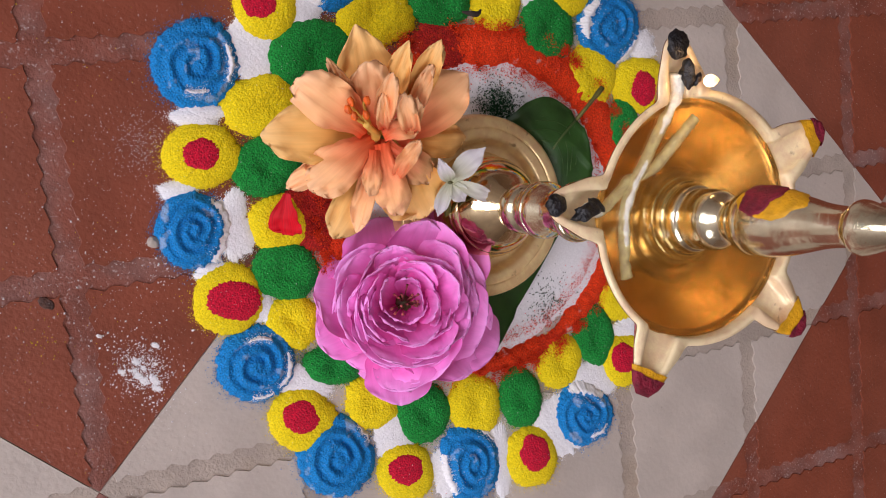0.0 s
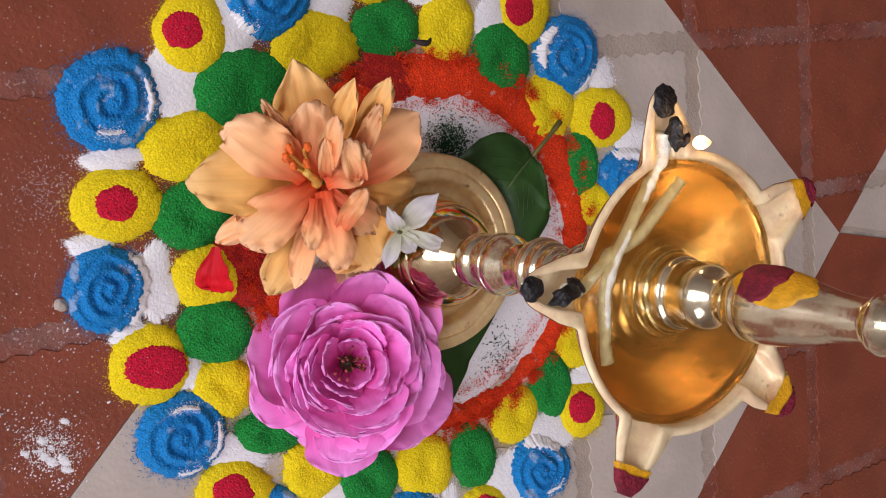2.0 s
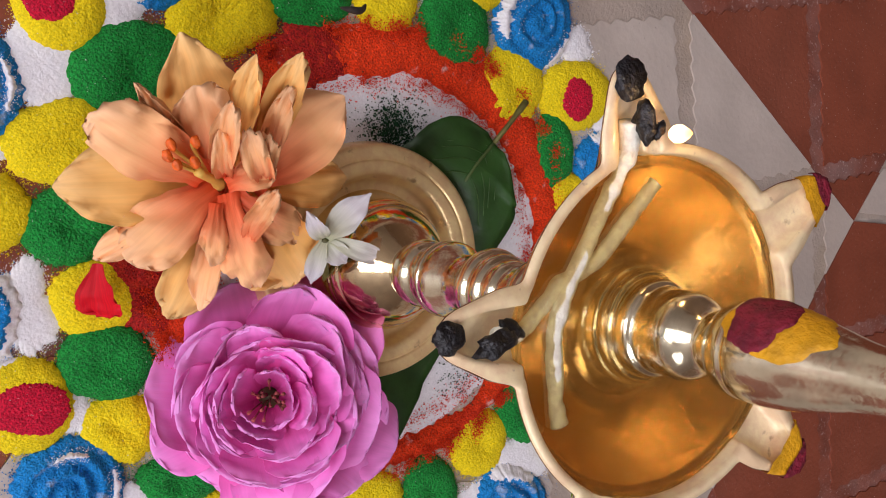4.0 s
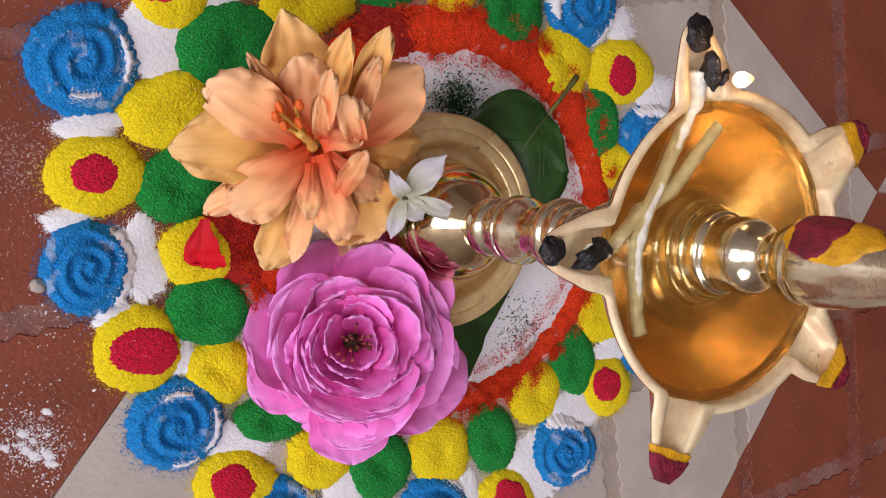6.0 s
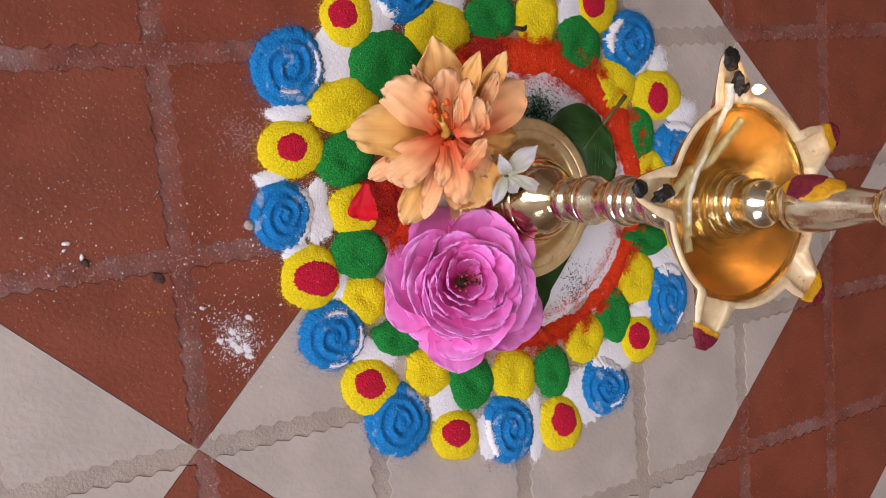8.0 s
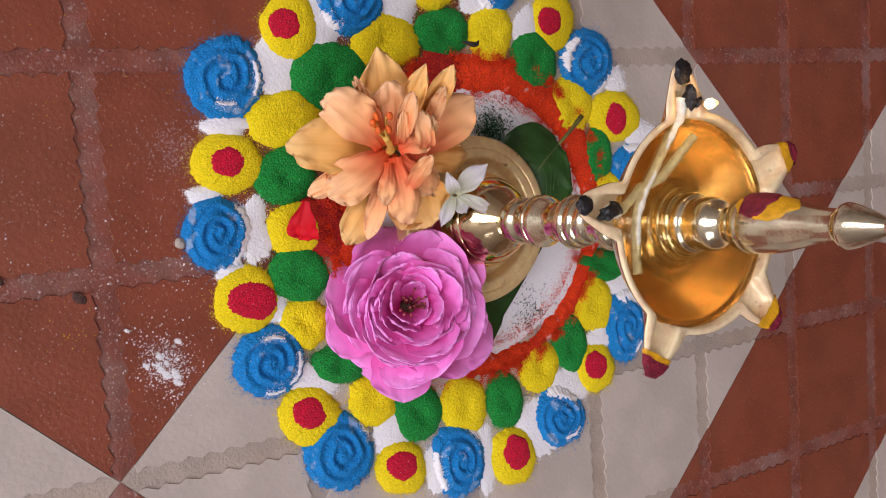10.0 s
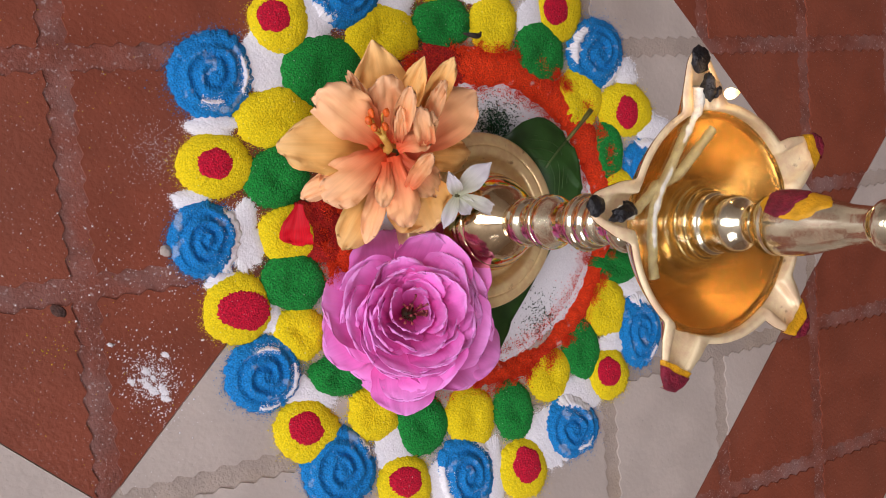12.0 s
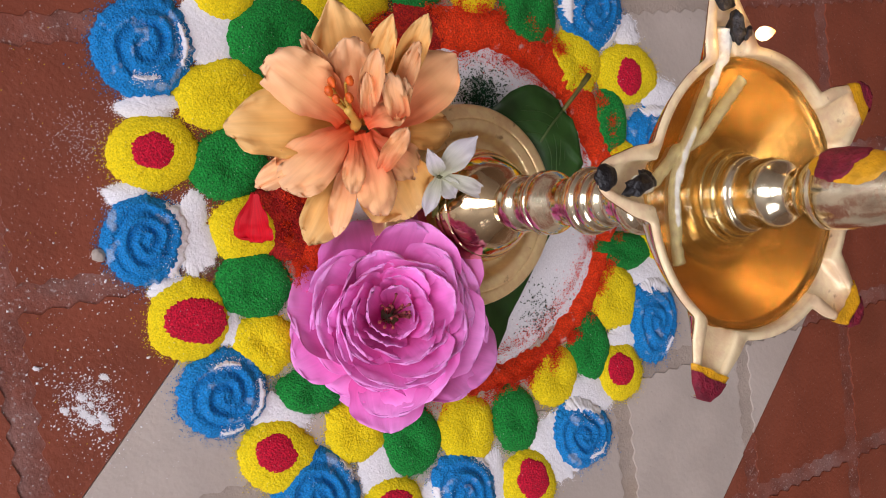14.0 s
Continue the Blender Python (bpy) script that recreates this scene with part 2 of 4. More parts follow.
def lathe(profile, seg=72):
    bm = bmesh.new()
    rings = [[bm.verts.new((r * math.cos(2 * math.pi * k / seg), r * math.sin(2 * math.pi * k / seg), z)) for k in range(seg)] for r, z in profile]
    for a, b in zip(rings, rings[1:]):
        for k in range(seg):
            bm.faces.new((a[k], a[(k + 1) % seg], b[(k + 1) % seg], b[k]))
    bm.faces.new(rings[0][::-1])
    bm.faces.new(rings[-1])
    return bm


def rounded(points, steps=5):
    """A smooth profile through the corner points, by cutting the corners."""
    for _ in range(2):
        out = [points[0]]
        for a, b in zip(points, points[1:]):
            out += [(a[0] * 0.78 + b[0] * 0.22, a[1] * 0.78 + b[1] * 0.22), (a[0] * 0.22 + b[0] * 0.78, a[1] * 0.22 + b[1] * 0.78)]
        points = out + [points[-1]]
    return points


def tube(path, radii, seg=10):
    bm = bmesh.new()
    rings = []
    for i, p in enumerate(path):
        p = Vector(p)
        d = (Vector(path[min(i + 1, len(path) - 1)]) - Vector(path[max(i - 1, 0)])).normalized()
        s = d.cross(Vector((0.3, 0.2, 1))).normalized()
        u = s.cross(d)
        r = radii[i] if isinstance(radii, (list, tuple)) else radii
        rings.append([bm.verts.new(p + r * (math.cos(2 * math.pi * k / seg) * s + math.sin(2 * math.pi * k / seg) * u)) for k in range(seg)])
    for a, b in zip(rings, rings[1:]):
        for k in range(seg):
            bm.faces.new((a[k], a[(k + 1) % seg], b[(k + 1) % seg], b[k]))
    bm.faces.new(rings[0][::-1])
    bm.faces.new(rings[-1])
    bmesh.ops.recalc_face_normals(bm, faces=bm.faces)
    return bm


def curve_points(points, n):
    """A Catmull-Rom curve through the points."""
    P = [Vector(p) for p in points]
    P = [2 * P[0] - P[1], *P, 2 * P[-1] - P[-2]]
    out = []
    for i in range(n):
        u = i / (n - 1) * (len(P) - 3)
        k = min(int(u), len(P) - 4)
        t = u - k
        a, b, c, d = P[k:k + 4]
        out.append(0.5 * ((2 * b) + (c - a) * t + (2 * a - 5 * b + 4 * c - d) * t * t + (3 * b - a - 3 * c + d) * t ** 3))
    return out


def lump(name, centre, sx, sy, sz, mat, parent, seed, rough=0.25, label="", turn=0.0):
    bm = bmesh.new()
    bmesh.ops.create_icosphere(bm, subdivisions=3, radius=1)
    for v in bm.verts:
        v.co *= 1 + rough * noise.noise(v.co * 1.7 + Vector((seed * 7.1, 0, 0))) + 0.4 * rough * noise.noise(v.co * 5 + Vector((0, seed * 3.3, 0)))
    bmesh.ops.transform(bm, verts=bm.verts, matrix=pose(*centre, 0, 0, turn) @ Matrix.Diagonal((sx, sy, sz, 1)))
    return part(name, bm, mat, parent, label)


# ---- the room: unseen, added around the floor to bounce light and shape reflections ----
def wall(name, boxes, mat=None):
    bm = bmesh.new()
    for b in boxes:
        box(bm, *b)
    return tagged(part(name, bm, mat or WALL, smooth=False), "unseen plaster wall added around the tiled floor to shape bounced light", "wall", kind="structure")


# the opening in the south wall is invented, behind the fill lamp
wall("wall_south", [(-1.8, -1.65, 0, -0.1, -1.5, 2.7), (0.8, -1.65, 0, 1.8, -1.5, 2.7), (-0.1, -1.65, 0, 0.8, -1.5, 1.0), (-0.1, -1.65, 2.2, 0.8, -1.5, 2.7)])
wall("wall_north", [(-1.8, 2.2, 0, 1.8, 2.35, 2.7)], UNSEEN_DARK_WALL)
wall("wall_west", [(-1.95, -1.65, 0, -1.8, -1.45, 2.7), (-1.95, -0.45, 0, -1.8, 2.35, 2.7), (-1.95, -1.45, 2.25, -1.8, -0.45, 2.7)])
wall("wall_east", [(1.8, -1.65, 0, 1.95, 2.35, 2.7)], UNSEEN_DARK_WALL)
bm = bmesh.new()
box(bm, -1.95, -1.65, 2.7, 1.95, 2.35, 2.85)
tagged(part("ceiling", bm, BOUNCE_CEILING, smooth=False), "unseen pale ceiling added to bounce light on to the floor", "ceiling", kind="structure")
bm = bmesh.new()
box(bm, -30, -30, -0.3, 30, 30, -0.012)
tagged(part("ground", bm, MORTAR, smooth=False), "grey mortar bed and ground below the tiles", "ground", kind="structure")
bm = bmesh.new()
box(bm, -1.8, -1.5, -0.011, 1.8, 2.2, -0.0011)
floor = tagged(part("floor", bm, MORTAR, smooth=False), "floor of red and pale cement tiles with wavy grooves", "floor", kind="structure")

# ---- floor tiles: raised panels between wavy sunk bands that run at 45 degrees to the tile edges ----
PITCH_R, PITCH_U, SHIFT_R, SHIFT_U, BAND = 0.0778, 0.0797, 0.002, -0.001, 0.0043
ROOT = 2 ** 0.5


def clip(poly, x, y, nx, ny):
    """The part of the polygon on the side of the line through (x, y) towards which (nx, ny) points."""
    out = []
    for (ax, ay), (bx, by) in zip(poly, poly[1:] + poly[:1]):
        da, db = (ax - x) * nx + (ay - y) * ny, (bx - x) * nx + (by - y) * ny
        if da >= 0:
            out.append((ax, ay))
        if da * db < 0:
            f = da / (da - db)
            out.append((ax + f * (bx - ax), ay + f * (by - ay)))
    return out


def inside_corners(corners):
    n = len(corners)
    for i in range(n):
        (ax, ay), (bx, by) = corners[i], corners[(i + 1) % n]
        yield ax, ay, -(by - ay), bx - ax


def tile(corners, top, groove, gap=0.0001, wavy=True, fine=True):
    """One tile, from its corners in anticlockwise order."""
    cx, cy = sum(c[0] for c in corners) / len(corners), sum(c[1] for c in corners) / len(corners)
    corners = [(x + (gap if x < cx else -gap), y + (gap if y < cy else -gap)) for x, y in corners]
    bm = bmesh.new()

    def slab(poly, z0, z1, index, inset):
        if len(poly) < 3:
            return
        mx, my = sum(p[0] for p in poly) / len(poly), sum(p[1] for p in poly) / len(poly)
        size = max(0.004, max(abs(p[0] - mx) + abs(p[1] - my) for p in poly))
        low = [bm.verts.new((x, y, z0)) for x, y in poly]
        high = [bm.verts.new((x + (mx - x) / size * inset, y + (my - y) / size * inset, z1)) for x, y in poly]
        try:
            faces = [bm.faces.new(high)]
            for k in range(len(poly)):
                faces.append(bm.faces.new((low[k], low[(k + 1) % len(poly)], high[(k + 1) % len(poly)], high[k])))
        except ValueError:
            return
        for f in faces:
            f.material_index = index

    slab(corners, -0.008, -0.0007, 1, 0.0001)
    us = [(y - x) / ROOT for x, y in corners]
    rs = [(x + y) / ROOT for x, y in corners]
    for i in range(math.floor(min(rs) / PITCH_R) - 1, math.ceil(max(rs) / PITCH_R) + 1):
        for j in range(math.floor(min(us) / PITCH_U) - 1, math.ceil(max(us) / PITCH_U) + 1):
            r0, r1 = SHIFT_R + i * PITCH_R + BAND, SHIFT_R + (i + 1) * PITCH_R - BAND
            u0, u1 = SHIFT_U + j * PITCH_U + BAND, SHIFT_U + (j + 1) * PITCH_U - BAND
            n = 60 if fine else 2
            wave = (lambda s, k: 0.00072 * math.sin(s * 2 * math.pi / 0.0083 + k) + 0.00022 * math.sin(s * 4 * math.pi / 0.0083 + 2 * k) + 0.0004 * noise.noise(Vector((s * 210, k, 0.5)))) if fine else (lambda s, k: 0.0)
            ring = [(r0 + (r1 - r0) * k / n, u0 + wave(r0 + (r1 - r0) * k / n, j)) for k in range(n)]
            ring += [(r1 + wave(u0 + (u1 - u0) * k / n, i + 1.5), u0 + (u1 - u0) * k / n) for k in range(n)]
            ring += [(r1 - (r1 - r0) * k / n, u1 + wave(r1 - (r1 - r0) * k / n, j + 2.2)) for k in range(n)]
            ring += [(r0 + wave(u1 - (u1 - u0) * k / n, i + 0.4), u1 - (u1 - u0) * k / n) for k in range(n)]
            poly = [((r - u) / ROOT, (r + u) / ROOT) for r, u in ring]
            for ax, ay, nx, ny in inside_corners(corners):
                poly = clip(poly, ax, ay, nx, ny) if poly else poly
            slab(poly, -0.0010, 0.0, 0, 0.0003)
    return part("tile", bm, [top, groove], floor, smooth=False)


X0, X1, X2, Y0, Y1 = 0.0, 0.256, 0.405, 0.0, 0.332


def rect(x0, y0, x1, y1):
    return [(x0, y0), (x1, y0), (x1, y1), (x0, y1)]


XS, YN = X1 + 0.007, Y1 + 0.006
tile([(X0, Y0), (XS, Y0), (X1, Y1), (X0, YN)], PALE_TILE, PALE_GROOVE)
tile([(X0 - 0.332, Y0), (X0, Y0), (X0, YN), (X0 - 0.076, YN + 0.0015), (X0 - 0.332, Y1)], RED_TILE, RED_GROOVE)
tile(rect(X0 - 0.332, Y0 - 0.332, X0, Y0), PALE_TILE, PALE_GROOVE)
tile(rect(X0, Y0 - 0.332, XS, Y0), RED_TILE, RED_GROOVE)
tile([(X0 - 0.076, YN + 0.0015), (X1, Y1), (X1, Y1 + 0.332), (X0 - 0.076, Y1 + 0.332)], RED_TILE, RED_GROOVE)
tile([(XS, Y0), (X2, Y0), (X2, 0.425), (X1, Y1)], RED_TILE, RED_GROOVE)
tile([(X1, Y1 + 0.002), (X2, 0.427), (X2 + 0.17, 0.53), (X2 + 0.17, Y1 + 0.332), (X1, Y1 + 0.332)], PALE_TILE, PALE_GROOVE)
tile(rect(X2, Y0, X2 + 0.17, 0.42), PALE_TILE, PALE_GROOVE)
tile(rect(X0 - 0.408, Y1, X0 - 0.076, Y1 + 0.332), PALE_TILE, PALE_GROOVE)
for i in range(-4, 5):
    for j in range(-4, 6):
        if not (-2 <= i <= 1 and -1 <= j <= 1):
            tile(rect(X0 + 0.332 * i + 0.011, 0.332 * j, X0 + 0.332 * (i + 1) + 0.011, 0.332 * (j + 1)), *((RED_TILE, RED_GROOVE) if (i + j) % 2 else (PALE_TILE, PALE_GROOVE)), fine=False)


# ---- the powder design ----
rng = np.random.default_rng(5)
GRAINS = {}
OCTA = np.array([(1, 0, 0), (-1, 0, 0), (0, 1, 0), (0, -1, 0), (0, 0, 1), (0, 0, -1)], float)
OCTA_FACES = np.array([(0, 2, 4), (2, 1, 4), (1, 3, 4), (3, 0, 4), (2, 0, 5), (1, 2, 5), (3, 1, 5), (0, 3, 5)])


def grains(mat, points, low=0.00009, high=0.00026):
    """Loose grains of powder at the points, gathered colour by colour."""
    GRAINS.setdefault(mat.name, (mat, []))[1].append((np.asarray(points, float).reshape(-1, 3), low, high))


def mound(name, shape, height, mat, parent=None, label="", seed=0, power=2.6, ragged=0.07, spiral=0.0, dent=0.0, z0=0.0, rings=30, seg=128, loose=850, top=650, wobble=0.10, streaks=()):
    """A heap of powder on an oval given by its centre and two half axes."""
    cx, cy, ax, ay, bx, by = shape
    verts, faces = [], []

    def at(rho, th, edge=True):
        d = Vector((math.cos(th), math.sin(th), seed * 1.37))
        k = 1 + wobble * noise.noise(d * 1.3) + (ragged * noise.noise(d * 9) + ragged * 0.6 * noise.noise(d * 25)) * rho ** 3
        x = cx + rho * k * (math.cos(th) * ax + math.sin(th) * bx)
        y = cy + rho * k * (math.cos(th) * ay + math.sin(th) * by)
        h = max(0.0, 1 - rho ** power) ** 0.62
        if spiral:
            h *= 1 - spiral * (0.5 + 0.5 * math.cos(2 * math.pi * (rho * 3.1 - th / (2 * math.pi) + seed * 0.31 + 0.16 * noise.noise(Vector((x * 170, y * 170, seed)))))) * min(1, rho * 5) * (1 - rho ** 6)
        if dent:
            h *= 1 - dent * math.exp(-((rho * math.cos(th - seed)) ** 2 + (rho * math.sin(th - seed)) ** 2 * 2.5) * 4)
        h += (0.07 * noise.noise(Vector((x * 300, y * 300, seed))) + 0.07 * noise.noise(Vector((x * 900, y * 900, seed))) + 0.06 * noise.noise(Vector((x * 2100, y * 2100, seed)))) * (1 - rho ** 5)
        return x, y, z0 + height * h

    verts.append(at(0, 0))
    for i in range(1, rings + 1):
        rho = (i / rings) ** 0.8
        for k in range(seg):
            verts.append(at(rho, 2 * math.pi * k / seg))
    for k in range(seg):
        faces.append((0, 1 + k, 1 + (k + 1) % seg))
    for i in range(rings - 1):
        a, b = 1 + i * seg, 1 + (i + 1) * seg
        for k in range(seg):
            faces.append((a + k, b + k, b + (k + 1) % seg, a + (k + 1) % seg))
    ob = raw(name, verts, faces, mat, parent, label)
    for n, (th0, th1, r0, r1) in enumerate(streaks):
        rows, cols, sheet, cells = 9, 60, [], []
        for i in range(rows):
            for k in range(cols):
                u, v = k / (cols - 1), -1 + 2 * i / (rows - 1)
                body = math.sin(math.pi * u) ** 0.5 * (1 + 0.7 * noise.noise(Vector((u * 7, seed, n))) + 0.45 * noise.noise(Vector((u * 24, v, seed))))
                rho = (r0 + r1) / 2 + (r1 - r0) / 2 * v * body
                x, y, z = at(rho, radians(th0 + (th1 - th0) * u))
                sheet.append((x, y, max(z, z0) + 0.0007 * (1 - v * v) * min(1, 6 * u, 6 - 6 * u) - 0.0001))
        for i in range(rows - 1):
            cells += [(i * cols + k, i * cols + k + 1, (i + 1) * cols + k + 1, (i + 1) * cols + k) for k in range(cols - 1)]
        raw("white_streak", sheet, cells, WHITE, ob, "streak of white powder in the blue")
        dust = 260
        grains(WHITE, [(p[0], p[1], p[2] + 0.0002) for p in (at(r, radians(a)) for r, a in zip(rng.normal((r0 + r1) / 2, (r1 - r0) * 0.55 + 0.02, dust).clip(0.05, 1.2), rng.uniform(th0, th1, dust)))], 0.00008, 0.00022)
    th = rng.uniform(0, 2 * math.pi, loose)
    rho = 0.97 + np.abs(rng.normal(0, 0.05, loose)) * np.where(rng.random(loose) < 0.35, 3.6, 1.5)
    pts = [at(0.98, t) for t in th]
    pts = [(cx + (p[0] - cx) * q, cy + (p[1] - cy) * q, z0 * (q < 1.05) + 0.00012) for p, q in zip(pts, rho)]
    grains(mat, pts)
    if top:
        grains(mat, [at(r, t) for r, t in zip(np.sqrt(rng.uniform(0, 0.95, top)), rng.uniform(0, 2 * math.pi, top))], 0.00009, 0.00020)
    return ob


BLUE_ROSETTES = [
    (-0.0674, 0.1462, 0.0122, 0.0109, -0.0099, 0.0127),
    (-0.0317, 0.0966, 0.0110, 0.0083, -0.0091, 0.0117),
    (0.0191, 0.0699, 0.0132, 0.0086, -0.0096, 0.0122),
    (0.0706, 0.0578, 0.0150, 0.0088, -0.0107, 0.0134),
    (0.1255, 0.0872, 0.0129, 0.0075, -0.0116, 0.0140),
    (0.1628, 0.1354, 0.0139, 0.0086, -0.0102, 0.0119),
    (0.1681, 0.1962, 0.0119, 0.0082, -0.0130, 0.0148),
    (0.1202, 0.2612, 0.0121, 0.0100, -0.0100, 0.0114),
    (0.0600, 0.2804, 0.0124, 0.0112, -0.0105, 0.0126),
    (-0.0495, 0.2085, 0.0113, 0.0108, -0.0092, 0.0119),
    (-0.0021, 0.2672, 0.0090, 0.0088, -0.0073, 0.0090),
]
YELLOW_RINGS = [
    (-0.0457, 0.1208, 0.0113, 0.0092, -0.0077, 0.0099),
    (-0.0049, 0.0837, 0.0112, 0.0078, -0.0086, 0.0110),
    (0.0486, 0.0623, 0.0121, 0.0074, -0.0086, 0.0108),
    (0.1013, 0.0685, 0.0118, 0.0068, -0.0081, 0.0099),
    (0.1516, 0.1050, 0.0127, 0.0074, -0.0090, 0.0107),
    (0.1661, 0.1677, 0.0107, 0.0070, -0.0084, 0.0097),
    (0.0911, 0.2729, 0.0128, 0.0112, -0.0086, 0.0099),
    (0.1505, 0.2274, 0.0094, 0.0069, -0.0070, 0.0081),
    (0.0317, 0.2803, 0.0090, 0.0085, -0.0094, 0.0115),
    (-0.0616, 0.1808, 0.0090, 0.0082, -0.0084, 0.0110),
    (-0.0255, 0.2438, 0.0082, 0.0081, -0.0071, 0.0089),
]
RED_DOTS = [
    (-0.0466, 0.1207, 0.0055, 0.0045, -0.0038, 0.0048),
    (-0.0038, 0.0845, 0.0085, 0.0060, -0.0049, 0.0062),
    (0.0467, 0.0625, 0.0065, 0.0040, -0.0043, 0.0054),
    (0.0998, 0.0690, 0.0071, 0.0041, -0.0044, 0.0053),
    (0.1499, 0.1068, 0.0071, 0.0042, -0.0058, 0.0069),
    (0.1634, 0.1678, 0.0062, 0.0041, -0.0049, 0.0056),
    (0.0907, 0.2708, 0.0055, 0.0048, -0.0053, 0.0060),
    (0.1476, 0.2287, 0.0062, 0.0046, -0.0044, 0.0050),
    (0.0292, 0.2772, 0.0052, 0.0049, -0.0045, 0.0054),
    (-0.0642, 0.1791, 0.0051, 0.0047, -0.0039, 0.0051),
    (-0.0277, 0.2433, 0.0059, 0.0058, -0.0051, 0.0064),
]
GREEN_DABS = [
    (-0.0360, 0.1779, 0.0138, 0.0124, -0.0092, 0.0114),
    (-0.0243, 0.1326, 0.0108, 0.0087, -0.0074, 0.0093),
    (0.0064, 0.1050, 0.0110, 0.0080, -0.0075, 0.0094),
    (0.0458, 0.0866, 0.0105, 0.0068, -0.0054, 0.0067),
    (0.0925, 0.0923, 0.0110, 0.0068, -0.0089, 0.0108),
    (0.1295, 0.1236, 0.0093, 0.0059, -0.0092, 0.0110),
    (0.1443, 0.1673, 0.0098, 0.0066, -0.0092, 0.0107),
    (0.1347, 0.2103, 0.0135, 0.0100, -0.0055, 0.0064),
    (0.0955, 0.2503, 0.0073, 0.0061, -0.0096, 0.0111),
    (0.0360, 0.2577, 0.0106, 0.0094, -0.0091, 0.0111),
    (-0.0088, 0.2312, 0.0106, 0.0099, -0.0068, 0.0086),
]
YELLOW_DABS = [
    (-0.0389, 0.1510, 0.0125, 0.0107, -0.0071, 0.0090),
    (-0.0068, 0.1196, 0.0106, 0.0081, -0.0073, 0.0092),
    (0.0210, 0.0912, 0.0093, 0.0064, -0.0068, 0.0085),
    (0.0689, 0.0835, 0.0101, 0.0063, -0.0076, 0.0094),
    (0.1112, 0.1085, 0.0111, 0.0070, -0.0094, 0.0113),
    (0.1357, 0.1473, 0.0106, 0.0069, -0.0092, 0.0109),
    (0.1431, 0.1919, 0.0106, 0.0074, -0.0095, 0.0110),
    (0.1124, 0.2419, 0.0082, 0.0066, -0.0065, 0.0074),
    (0.0662, 0.2572, 0.0102, 0.0087, -0.0095, 0.0116),
    (0.0096, 0.2492, 0.0095, 0.0088, -0.0087, 0.0108),
    (-0.0271, 0.2065, 0.0127, 0.0116, -0.0081, 0.0102),
]
WHITE_DABS = [
    (-0.0560, 0.1636, 0.0075, 0.0068, -0.0083, 0.0105),
    (-0.0554, 0.1319, 0.0069, 0.0059, -0.0029, 0.0037),
    (-0.0212, 0.1052, 0.0062, 0.0047, -0.0083, 0.0105),
    (-0.0446, 0.1054, 0.0056, 0.0044, -0.0024, 0.0031),
    (-0.0164, 0.0879, 0.0045, 0.0033, -0.0028, 0.0036),
    (0.0088, 0.0887, 0.0037, 0.0025, -0.0044, 0.0056),
    (0.0414, 0.0749, 0.0094, 0.0060, -0.0042, 0.0053),
    (0.0877, 0.0764, 0.0073, 0.0043, -0.0076, 0.0093),
    (0.1223, 0.0790, 0.0094, 0.0054, -0.0064, 0.0077),
    (0.1380, 0.0957, 0.0060, 0.0035, -0.0103, 0.0124),
]
WHITE_DABS += [
    (0.1543, 0.1233, 0.0127, 0.0077, -0.0098, 0.0115),
    (0.1562, 0.1498, 0.0113, 0.0073, -0.0062, 0.0072),
    (0.1588, 0.1811, 0.0074, 0.0051, -0.0053, 0.0061),
    (0.1556, 0.2129, 0.0095, 0.0069, -0.0064, 0.0072),
    (0.1108, 0.2777, 0.0081, 0.0069, -0.0062, 0.0070),
    (-0.0546, 0.1910, 0.0080, 0.0075, -0.0075, 0.0096),
    (-0.0308, 0.2224, 0.0071, 0.0067, -0.0072, 0.0092),
    (-0.0035, 0.2564, 0.0079, 0.0076, -0.0055, 0.0069),
    (0.0236, 0.2657, 0.0054, 0.0050, -0.0066, 0.0080),
    (0.0798, 0.2868, 0.0051, 0.0045, -0.0043, 0.0051),
]
for k, s in enumerate(WHITE_DABS):
    tagged(mound("white_powder_dab", s, 0.0016, WHITE, seed=k + 40, power=2.2, ragged=0.12, wobble=0.45, loose=900, top=120), "dab of loose white powder between the coloured heaps", "powder", "white dabs of the floor design")
for k, s in enumerate(GREEN_DABS):
    tagged(mound("green_powder_dab", s, 0.0042, GREEN, seed=k + 80, dent=0.45, ragged=0.06, wobble=0.14, loose=1100), "oval heap of grass-green powder with a thumbed hollow", "powder", "green dabs of the floor design")
for k, s in enumerate(YELLOW_DABS):
    tagged(mound("yellow_powder_dab", s, 0.0038, YELLOW, seed=k + 120, dent=0.4, ragged=0.07, wobble=0.20, loose=1100), "oval heap of bright yellow powder with a thumbed hollow", "powder", "yellow dabs of the floor design")
STREAKS = [
    ((-35, 40, 0.70, 0.84), (240, 290, 0.58, 0.68)),
    ((-62, 62, 0.74, 1.14),),
    ((-50, 25, 0.76, 0.90), (60, 115, 0.64, 0.74), (-100, -60, 0.80, 0.90)),
    ((25, 60, 0.90, 1.02),),
    ((165, 240, 0.74, 1.06), (30, 80, 0.9, 1.05)),
    ((40, 130, 0.62, 1.08), (-80, -20, 0.66, 0.80)),
    ((45, 125, 0.66, 1.12), (-70, -30, 0.70, 0.82)),
    ((40, 130, 0.60, 1.12),),
    ((120, 205, 0.64, 0.96), (-75, -15, 0.84, 1.10)),
    ((200, 250, 0.80, 1.0),),
    ((200, 260, 0.70, 1.0),),
]
